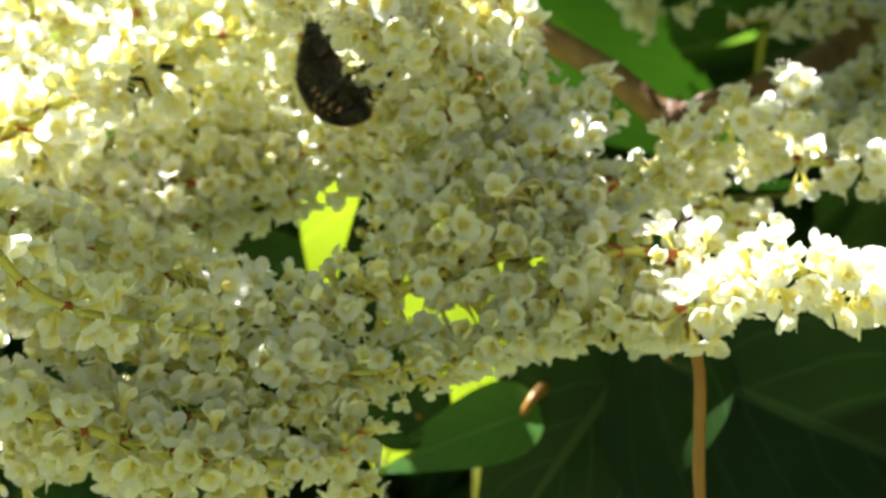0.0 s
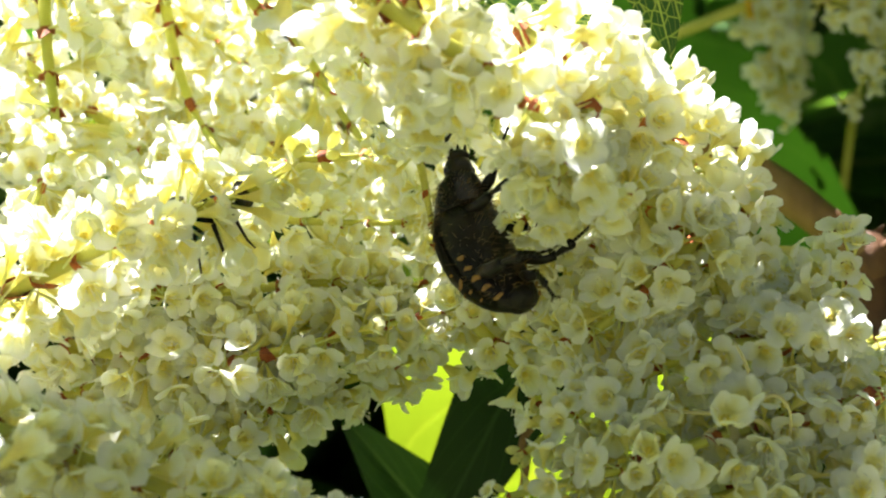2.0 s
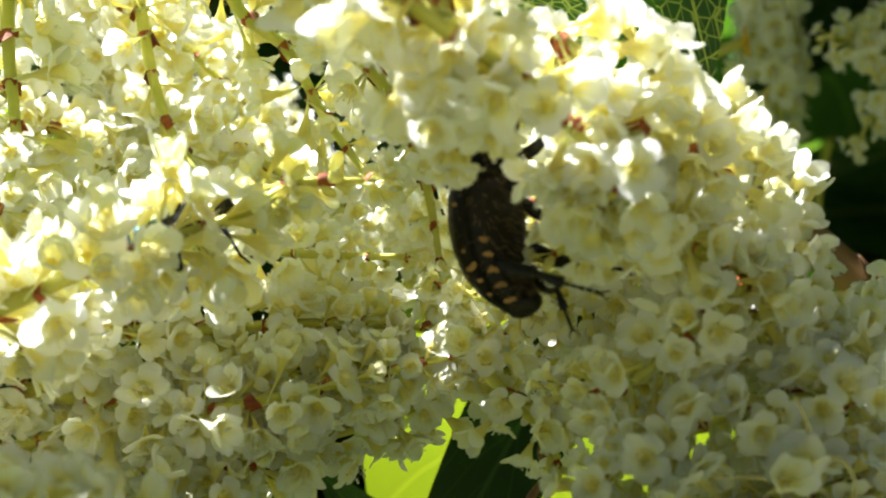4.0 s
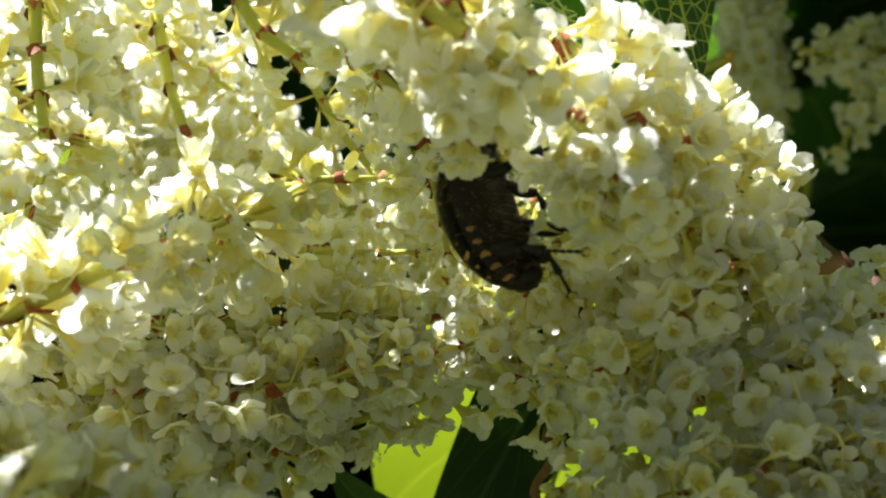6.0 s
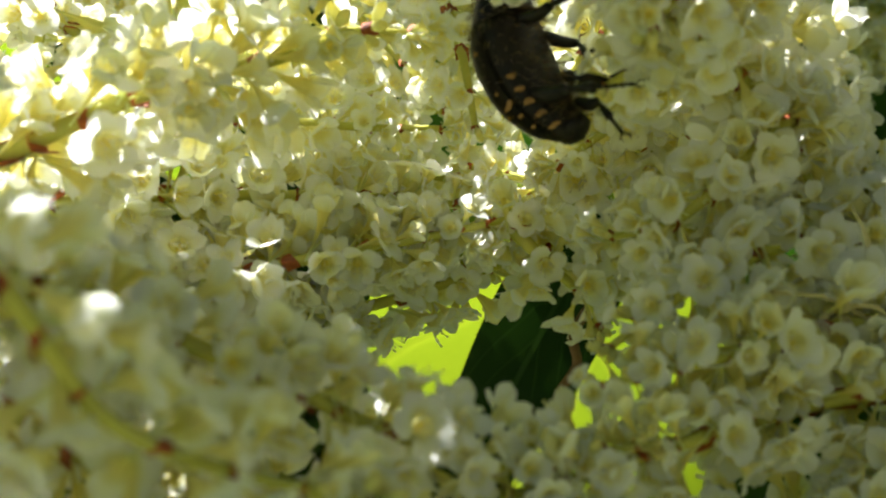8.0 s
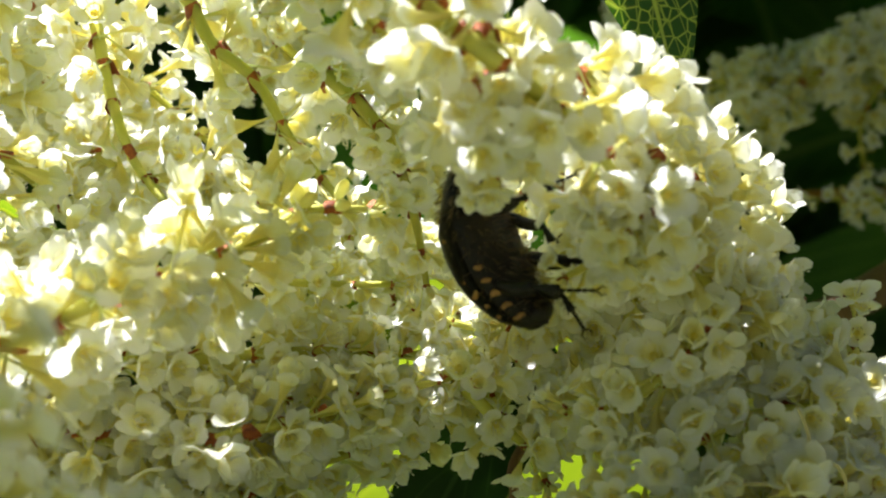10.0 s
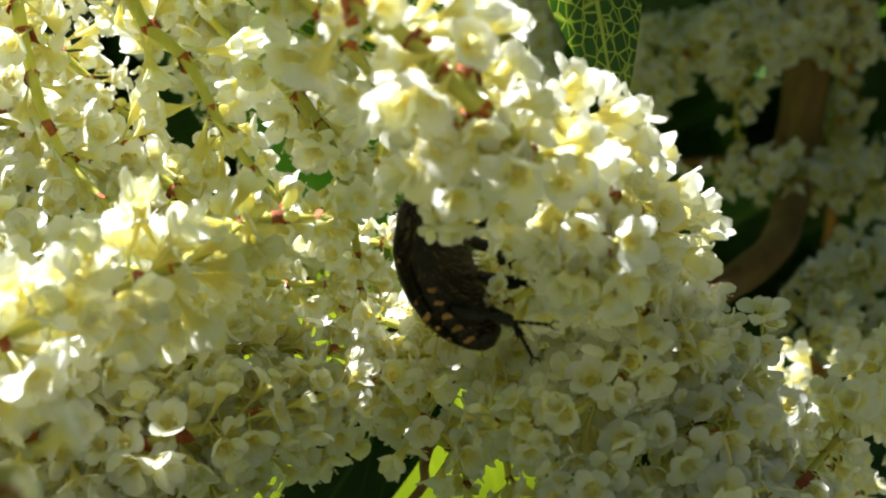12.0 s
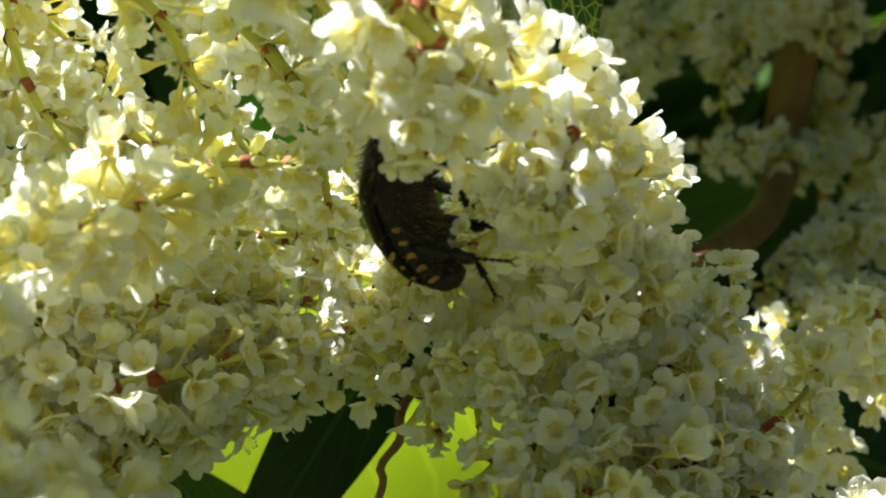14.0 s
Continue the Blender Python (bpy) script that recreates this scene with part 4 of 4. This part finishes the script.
# ---- yellow blossoms far behind ----
def yellow_flower(at, size, seed):
    rnd = random.Random(seed)
    root = thing("yellow_flower", "small bright yellow flower far behind the leaves", "flower", "yellow flowers", pose(at[0] * CM, at[1] * CM, at[2] * CM, 80, 0, seed * 31))
    for k in range(6):
        bm = bmesh.new()
        blob(bm, (0.55, 0, 0.05), (0.5, 0.3, 0.05), seg=10, rings=6)
        bmesh.ops.transform(bm, matrix=Matrix.Diagonal((size * CM,) * 3 + (1,)) @ pose(0, 0, 0, 0, rnd.uniform(-25, -5), 60 * k), verts=bm.verts)
        part("petal", bm, YELLOW, root)
    bm = bmesh.new()
    blob(bm, (0, 0, 0.02 * size * CM), (0.25 * size * CM, 0.25 * size * CM, 0.12 * size * CM), seg=10, rings=6)
    part("flower_centre", bm, YELLOW, root, "domed yellow centre")
    bm = bmesh.new()
    tube(bm, smooth_line([Vector((0, 0, 0)), Vector((0, -0.01, -0.02)), Vector((0, -0.08, -0.04))], 8)[0], 0.0007, 6)
    part("stalk", bm, SPIKE_STEM, root)
    return root


yellow_flower((7.42, 20.0, -0.02), 0.36, 1)
yellow_flower((3.28, 6.0, 2.26), 0.2, 2)
yellow_flower((9.2, 17.0, 3.6), 0.3, 3)


# ---- the beetle: head up along +z, back towards -x, its side to the camera ----
def loft(bm, rows, start, end, seg, mat=0, close=False):
    """A skin over cross sections (z, middle x, half depth, half width), between two angles; angle 0 is +x."""
    rings = []
    for z, cx, rx, ry in rows:
        rings.append([bm.verts.new((cx + rx * math.cos(a), ry * math.sin(a), z)) for a in (start + (end - start) * k / seg for k in range(seg + (0 if close else 1)))])
    for a, b in zip(rings, rings[1:]):
        for k in range(len(a) if close else seg):
            q = (a[k], a[(k + 1) % len(a)], b[(k + 1) % len(b)], b[k])
            try:
                bm.faces.new(q).material_index = mat
            except ValueError:
                pass
    if close:
        bm.faces.new(rings[0][::-1])
        bm.faces.new(rings[-1])


BODY_ROWS = [(-5.6, 0.55, 0.35, 0.7), (-5.2, 0.45, 1.1, 1.5), (-4.3, 0.25, 1.85, 2.3), (-3.0, 0.1, 2.3, 2.75), (-1.5, 0.0, 2.5, 2.95), (0.0, 0.0, 2.55, 3.0), (1.4, 0.0, 2.45, 2.85), (2.4, 0.05, 2.2, 2.5), (3.4, 0.2, 1.9, 2.2), (4.2, 0.4, 1.5, 1.8), (4.7, 0.55, 1.1, 1.3)]


# the body is curled: head and tail bend towards the belly
BODY_ROWS = [(z, cx + 0.036 * z * z - 0.25, rx * 0.79, ry * 0.86) for z, cx, rx, ry in BODY_ROWS]


def body_at(z):
    for a, b in zip(BODY_ROWS, BODY_ROWS[1:]):
        if a[0] <= z <= b[0]:
            f = (z - a[0]) / (b[0] - a[0])
            return [x + (y - x) * f for x, y in zip(a, b)]
    return BODY_ROWS[0 if z < 0 else -1]


def hairs(parent, name, label, count, seed, zlo, zhi, alo, ahi, length, grow=1.0):
    rnd = random.Random(seed)
    bm = bmesh.new()
    for _ in range(count):
        z, a = rnd.uniform(zlo, zhi), rnd.uniform(alo, ahi)
        _, cx, rx, ry = body_at(z)
        out = Vector((math.cos(a), math.sin(a) * 0.9, rnd.uniform(-0.9, 0.1))).normalized()
        belly = 0.84 if math.cos(a) > 0 else 1.0
        foot = Vector((cx + rx * grow * belly * math.cos(a), ry * grow * math.sin(a), z))
        tip = foot + out * length * rnd.uniform(0.6, 1.3)
        tube(bm, [foot, foot.lerp(tip, 0.55) + Vector((0, 0, 0.05)), tip], [0.022, 0.018, 0.006], 3, 0, False)
    bmesh.ops.scale(bm, vec=(MM,) * 3, verts=bm.verts)
    return tagged(part(name, bm, HAIR, parent, label), kind="stuff")


def leg(parent, points, radii, side):
    """One leg: thigh, shin with spines, and a clawed foot of small joints; points in millimetres."""
    p = [Vector((x, y * side, z)) * MM for x, y, z in points]
    bm = bmesh.new()
    tube(bm, smooth_line([p[0], p[0].lerp(p[1], 0.5) + Vector((0, 0, -0.0002)), p[1]], 8)[0], [radii[0] * MM * (0.6 + 0.5 * math.sin(math.pi * (k + 1) / 10)) for k in range(9)], 8)
    thigh = part("leg", bm, CHITIN, parent, "black bristly leg")
    bm = bmesh.new()
    tube(bm, smooth_line([p[1], p[1].lerp(p[2], 0.5), p[2]], 8)[0], [radii[1] * MM * (0.55 + 0.09 * k) for k in range(9)], 7)
    for k in range(9):
        at = p[1].lerp(p[2], 0.2 + 0.09 * k)
        out = Vector((math.cos(k * 2.1), math.sin(k * 2.1), -0.6)).normalized() * 0.0005
        tube(bm, [at, at + out], [0.00005, 0.00001], 4)
    part("shin", bm, CHITIN, thigh)
    bm = bmesh.new()
    for k in range(5):
        a, b = p[2].lerp(p[3], k / 5), p[2].lerp(p[3], (k + 0.92) / 5)
        tube(bm, [a, a.lerp(b, 0.7), b], [0.00007, 0.00013, 0.00010], 6)
    d = (p[3] - p[2]).normalized()
    for s in (-1, 1):
        o = d.orthogonal().normalized() * s
        tube(bm, [p[3], p[3] + d * 0.0003 + o * 0.0003, p[3] + d * 0.0006 + o * 0.0002], [0.00006, 0.00005, 0.00001], 4)
    part("foot", bm, CHITIN, thigh)
    return thigh


def beetle():
    root = thing("flower_chafer", "hairy black-brown chafer beetle with ochre spots on the flowers", "beetle")
    bm = bmesh.new()
    loft(bm, BODY_ROWS[:8], 0, 2 * math.pi, 28, close=True)
    # a flatter belly, ringed into segments
    for v in bm.verts:
        if v.co.x > 0.3:
            v.co.x = 0.3 + (v.co.x - 0.3) * 0.80 + 0.10 * math.sin(v.co.z * 5.2)
    bmesh.ops.scale(bm, vec=(MM,) * 3, verts=bm.verts)
    part("abdomen", bm, SHELL_UNDER, root, "dark brown hairy underside")
    for s in (1, -1):
        bm = bmesh.new()
        rows = [(z, cx - 0.02, rx * 1.06 + 0.04, ry * 1.05 + 0.04) for z, cx, rx, ry in [body_at(-4.9 + 0.42 * k) for k in range(18)]]
        rows = rows[:-2] + [(z, cx, rx * (0.985 - 0.02 * k), ry * (0.985 - 0.02 * k)) for k, (z, cx, rx, ry) in enumerate(rows[-2:])]
        if s > 0:
            loft(bm, rows, math.radians(86), math.radians(179), 14)
        else:
            loft(bm, rows, math.radians(181), math.radians(274), 14)
        for v in bm.verts:
            a = math.atan2(v.co.y, v.co.x)
            v.co *= 1 + 0.006 * math.cos(a * 22)
        bmesh.ops.solidify(bm, geom=bm.faces[:], thickness=0.12)
        bmesh.ops.scale(bm, vec=(MM,) * 3, verts=bm.verts)
        wing = part("wing_case", bm, SHELL, root, "black wing case with ochre spots")
        # ochre spots along the flank
        rnd = random.Random(4)
        for z, deg, r in ((-4.2, 98, 0.26), (-3.4, 97, 0.32), (-2.6, 100, 0.34), (-1.7, 103, 0.22), (0.9, 108, 0.34), (-3.1, 122, 0.15)):
            a = math.radians(deg if s > 0 else 360 - deg)
            _, cx, rx, ry = body_at(z)
            at = Vector((cx - 0.02 + (rx * 1.06 + 0.07) * math.cos(a), (ry * 1.05 + 0.07) * math.sin(a), z))
            out = Vector((math.cos(a) / rx, math.sin(a) / ry, 0)).normalized()
            bm = bmesh.new()
            blob(bm, (0, 0, 0), (r * rnd.uniform(0.6, 1.4), r * rnd.uniform(0.35, 0.6), 0.04), seg=12, rings=6)
            for v in bm.verts:
                v.co.x += 0.12 * r * math.sin(9 * v.co.y / r + z) + 0.3 * v.co.y
                v.co.y += 0.16 * r * math.sin(7 * v.co.x / r + 2 * z)
            bmesh.ops.transform(bm, matrix=Matrix.Diagonal((MM, MM, MM, 1)) @ Matrix.Translation(at) @ out.to_track_quat("Z", "Y").to_matrix().to_4x4() @ pose(0, 0, 0, 0, 0, rnd.uniform(-30, 30)), verts=bm.verts)
            part("spot", bm, SPOT, wing, "ochre spot")
    # belly edge plates with pale patches
    for s in (1, -1):
        for k in range(5):
            z = -4.6 + 0.85 * k
            _, cx, rx, ry = body_at(z)
            a = math.radians(68 * s)
            out = Vector((math.cos(a) / rx, math.sin(a) / ry, 0)).normalized()
            bm = bmesh.new()
            blob(bm, (0, 0, 0), (0.40 - 0.03 * k, 0.15 + 0.02 * (k % 3), 0.05), seg=12, rings=6)
            for v in bm.verts:
                v.co.y += 0.05 * math.sin(9 * v.co.x + k)
            at = Vector((cx + rx * 1.01 * math.cos(a), ry * 1.01 * math.sin(a), z))
            bmesh.ops.transform(bm, matrix=Matrix.Diagonal((MM, MM, MM, 1)) @ Matrix.Translation(at) @ out.to_track_quat("Z", "Y").to_matrix().to_4x4(), verts=bm.verts)
            part("belly_patch", bm, SPOT, root, "ochre patch on the belly edge")
    bm = bmesh.new()
    loft(bm, [(z, cx - 0.03, rx * 1.02, ry * 1.01) for z, cx, rx, ry in [body_at(2.35 + 0.23 * k) for k in range(11)]], 0, 2 * math.pi, 28, close=True)
    bmesh.ops.scale(bm, vec=(MM,) * 3, verts=bm.verts)
    shield = part("neck_shield", bm, SHELL, root, "dark hairy neck shield")
    bm = bmesh.new()
    blob(bm, (1.35, 0, 5.0), (0.8, 1.05, 1.0), pose(0, 0, 0, 0, 40), seg=18, rings=12)
    blob(bm, (1.95, 0, 5.7), (0.36, 0.85, 0.45), pose(0, 0, 0, 0, 40), seg=14, rings=8)
    for k in (-1, 0, 1):
        tube(bm, [Vector((2.0, 0.5 * k, 5.9)), Vector((2.3, 0.62 * k, 6.35))], [0.2, 0.05], 6)
    bmesh.ops.scale(bm, vec=(MM,) * 3, verts=bm.verts)
    head = part("head", bm, SHELL, root, "small black head")
    for s in (1, -1):
        bm = bmesh.new()
        blob(bm, (1.4, 0.98 * s, 4.9), (0.3, 0.22, 0.34), seg=12, rings=8)
        bmesh.ops.scale(bm, vec=(MM,) * 3, verts=bm.verts)
        part("eye", bm, EYE, head, "glossy black eye")
        bm = bmesh.new()
        line = [Vector((1.8, 0.8 * s, 5.5)), Vector((2.3, 1.2 * s, 5.8)), Vector((2.7, 1.4 * s, 6.0))]
        tube(bm, line, [0.07, 0.06, 0.08], 6)
        for k in range(3):
            tube(bm, [line[2], line[2] + Vector((0.55, 0.25 * s * (k - 1) + 0.1, 0.45 - 0.15 * k))], [0.06, 0.10], 6)
        bmesh.ops.scale(bm, vec=(MM,) * 3, verts=bm.verts)
        part("feeler", bm, CHITIN, head, "black fan-tipped feeler")
    bm = bmesh.new()
    blob(bm, (1.3, 0, -4.95), (0.98, 1.18, 0.62), pose(0, 0, 0, 0, -28), seg=16, rings=10)
    bmesh.ops.scale(bm, vec=(MM,) * 3, verts=bm.verts)
    part("tail_plate", bm, SHELL_UNDER, root, "glossy dark tail plate")
    leg(root, [(1.1, 1.0, 3.3), (3.0, 1.4, 4.0), (4.5, 1.3, 4.6), (5.8, 1.2, 4.9)], (0.34, 0.22), 1)
    # the legs of one side reach across the belly to the flowers
    leg(root, [(1.6, -1.0, 1.7), (3.6, -0.7, 1.35), (5.4, 0.3, 1.4), (6.6, 1.0, 1.4)], (0.36, 0.28), 1)
    leg(root, [(0.9, -1.8, -2.5), (3.2, -1.9, -3.4), (4.6, -1.8, -4.1), (6.4, -1.1, -4.9)], (0.44, 0.28), 1)
    leg(root, [(2.0, 0.3, -3.6), (3.2, 0.25, -4.3), (3.6, 0.05, -5.4), (4.1, -0.3, -6.6)], (0.34, 0.20), 1)
    leg(root, [(1.2, 1.3, 0.9), (2.4, 2.3, -0.3), (2.9, 1.8, -1.3), (3.6, 1.4, -1.4)], (0.34, 0.20), 1)
    leg(root, [(1.1, 1.5, -1.6), (2.7, 3.0, -2.8), (4.6, 2.6, -3.3), (6.8, 2.0, -3.8)], (0.44, 0.28), 1)
    hairs(root, "belly_hair", "tawny belly hair", 380, 1, -4.6, 3.8, -1.45, 1.45, 0.8)
    hairs(root, "shield_hair", "tawny hair of the neck shield", 420, 2, 1.9, 4.6, 0, 6.28, 0.55, 1.02)
    hairs(root, "back_hair", "short tawny hair of the wing cases", 150, 3, -4.4, 2.2, 1.6, 4.7, 0.26, 1.05)
    return root


BEETLE = beetle()


def fly():
    root = thing("fly", "dark teal fly half hidden among the flowers", "fly")
    bm = bmesh.new()
    blob(bm, (0, 0, 0), (1.5, 1.15, 1.1), seg=18, rings=12)
    bmesh.ops.scale(bm, vec=(MM,) * 3, verts=bm.verts)
    part("thorax", bm, CHITIN, root, "black bristly thorax")
    bm = bmesh.new()
    blob(bm, (-2.4, 0, -0.2), (1.9, 1.35, 1.15), pose(0, 0, 0, 0, 8), seg=20, rings=14)
    for v in bm.verts:
        v.co.z += 0.03 * math.sin(v.co.x * 6)
    bmesh.ops.scale(bm, vec=(MM,) * 3, verts=bm.verts)
    part("abdomen", bm, FLY_BODY, root, "shiny teal abdomen")
    bm = bmesh.new()
    blob(bm, (1.9, 0, -0.1), (0.75, 1.0, 0.85), seg=16, rings=10)
    bmesh.ops.scale(bm, vec=(MM,) * 3, verts=bm.verts)
    head = part("head", bm, CHITIN, root)
    for s in (1, -1):
        bm = bmesh.new()
        blob(bm, (2.0, 0.6 * s, 0.1), (0.6, 0.5, 0.75), seg=14, rings=10)
        bmesh.ops.scale(bm, vec=(MM,) * 3, verts=bm.verts)
        part("eye", bm, EYE, head, "dark compound eye")
        bm = bmesh.new()
        outline = []
        for k in range(20):
            a = 2 * math.pi * k / 20
            outline.append(bm.verts.new((-2.6 + 3.0 * math.cos(a), s * (1.9 + 1.05 * math.sin(a) * (1 - 0.25 * math.cos(a))), 1.1 + 0.1 * math.cos(a))))
        bm.faces.new(outline)
        bmesh.ops.solidify(bm, geom=bm.faces[:], thickness=0.015)
        bmesh.ops.scale(bm, vec=(MM,) * 3, verts=bm.verts)
        wing = part("wing", bm, WING, root, "clear veined wing")
        bm = bmesh.new()
        for q in range(5):
            tube(bm, [Vector((0.2, 1.3 * s, 1.22)), Vector((-2.2, s * (1.2 + 0.35 * q), 1.16)), Vector((-5.2 + 0.25 * q, s * (1.3 + 0.35 * q), 1.05))], [0.06, 0.035, 0.02], 5)
        bmesh.ops.scale(bm, vec=(MM,) * 3, verts=bm.verts)
        part("wing_vein", bm, CHITIN, wing, "black wing veins")
        for k in range(3):
            bm = bmesh.new()
            x = 0.8 - 0.8 * k
            tube(bm, [Vector((x, 0.8 * s, -0.7)), Vector((x + 0.5 - 0.6 * k, 2.2 * s, -0.3)), Vector((x + 0.7 - 0.9 * k, 3.0 * s, -1.9)), Vector((x + 1.0 - 1.1 * k, 3.5 * s, -2.4))], [0.2, 0.15, 0.09, 0.05], 6)
            bmesh.ops.scale(bm, vec=(MM,) * 3, verts=bm.verts)
            part("leg", bm, CHITIN, root, "thin black leg")
    return root


FLY = fly()


def spider():
    root = thing("crab_spider", "pale tan crab spider lurking among the flowers", "spider", m=pose(1.98 * CM, -1.50 * CM, -1.02 * CM, 12, 0, 0))
    bm = bmesh.new()
    blob(bm, (0, 0, -1.3), (0.75, 0.6, 1.0), seg=16, rings=12)
    bmesh.ops.scale(bm, vec=(MM,) * 3, verts=bm.verts)
    part("abdomen", bm, SPIDER, root, "rounded pale abdomen")
    bm = bmesh.new()
    blob(bm, (0, -0.1, 0.3), (0.5, 0.45, 0.55), seg=14, rings=10)
    bmesh.ops.scale(bm, vec=(MM,) * 3, verts=bm.verts)
    part("forebody", bm, SPIDER, root)
    for pts in ([(0.3, -0.3, 0.7), (0.9, -1.0, 2.2), (0.5, -1.3, 4.0), (-0.3, -1.2, 5.6)],
                [(0.5, -0.3, 0.6), (2.2, -0.9, 2.0), (3.2, -1.1, 1.0), (3.3, -1.0, -0.8)],
                [(-0.4, -0.3, 0.5), (-1.6, -1.1, 0.9), (-3.2, -1.2, 1.0), (-4.6, -1.0, 1.1)],
                [(-0.4, -0.2, 0.3), (-1.4, -0.9, -0.4), (-2.3, -0.8, -1.4), (-2.9, -0.4, -2.2)],
                [(0.5, -0.2, 0.3), (1.6, -0.7, 0.2), (2.5, -0.5, -0.9), (2.9, 0.0, -2.0)],
                [(0.4, 0.0, 0.1), (1.3, 0.2, -0.6), (2.0, 0.3, -1.8), (2.2, 0.5, -2.6)]):
        bm = bmesh.new()
        line, _ = smooth_line([Vector(p) for p in pts], 14)
        tube(bm, line, [0.20 - 0.010 * k for k in range(15)], 7)
        bmesh.ops.scale(bm, vec=(MM,) * 3, verts=bm.verts)
        part("leg", bm, SPIDER, root, "thin curved tan leg")
    return root


spider()


# ---- what moves ----
def motions():
    # beetle: seconds, place in cm, lean of the body to the left, turn about its own length, tip forward
    rows = [(0.0, 0.43, -1.15, 0.04, -26, -58, -38), (0.5, 0.42, -1.15, 0.01, -26, -58, -38), (1.0, 0.47, -1.15, -0.01, -26, -58, -38), (1.5, 0.46, -1.15, -0.01, -26, -58, -38),
            (2.0, 0.46, -1.15, 0.0, -24, -56, -32), (2.5, 0.46, -1.15, 0.14, -16, -48, -14), (3.0, 0.47, -1.15, 0.33, -4, -28, -6), (3.2, 0.47, -1.15, 0.34, -4, -28, -6),
            (5.3, 0.30, -1.15, 0.40, -18, -42, -8), (6.0, 0.31, -1.15, 0.38, -20, -45, -8), (6.5, 0.31, -1.15, 0.36, -23, -46, -8), (7.0, 0.31, -1.15, 0.34, -23, -46, -8), (8.2, 0.30, -1.15, 0.35, -23, -46, -8), (11.0, 0.34, -1.15, 0.38, -22, -54, -8), (14.0, 0.35, -1.15, 0.38, -22, -54, -8)]
    walk(BEETLE, [(t, pose(x * CM, y * CM, z * CM, tip) @ pose(0, 0, 0, 0, lean) @ pose(0, 0, 0, 0, 0, turn)) for t, x, y, z, lean, turn, tip in rows])
    # fly: it feeds, then takes off up and away
    rows = [(0.0, -1.24, -1.05, 0.24, 0), (2.0, -1.24, -1.05, 0.24, 0), (3.0, -1.26, -1.05, 0.30, 10), (5.5, -1.39, -1.0, 0.36, 30), (6.5, -1.44, -0.7, 0.44, 40), (6.9, -1.52, -0.4, 0.58, 50),
            (7.1, -2.3, -0.1, 1.6, 70), (7.3, -3.6, -0.1, 3.2, 80), (7.6, -4.3, -0.7, 4.1, 85), (8.0, -4.2, -1.3, 3.82, 90), (14.0, -4.2, -1.3, 3.82, 90)]
    walk(FLY, [(t, pose(x * CM, y * CM, z * CM, 20, -25, a)) for t, x, y, z, a in rows])


motions()
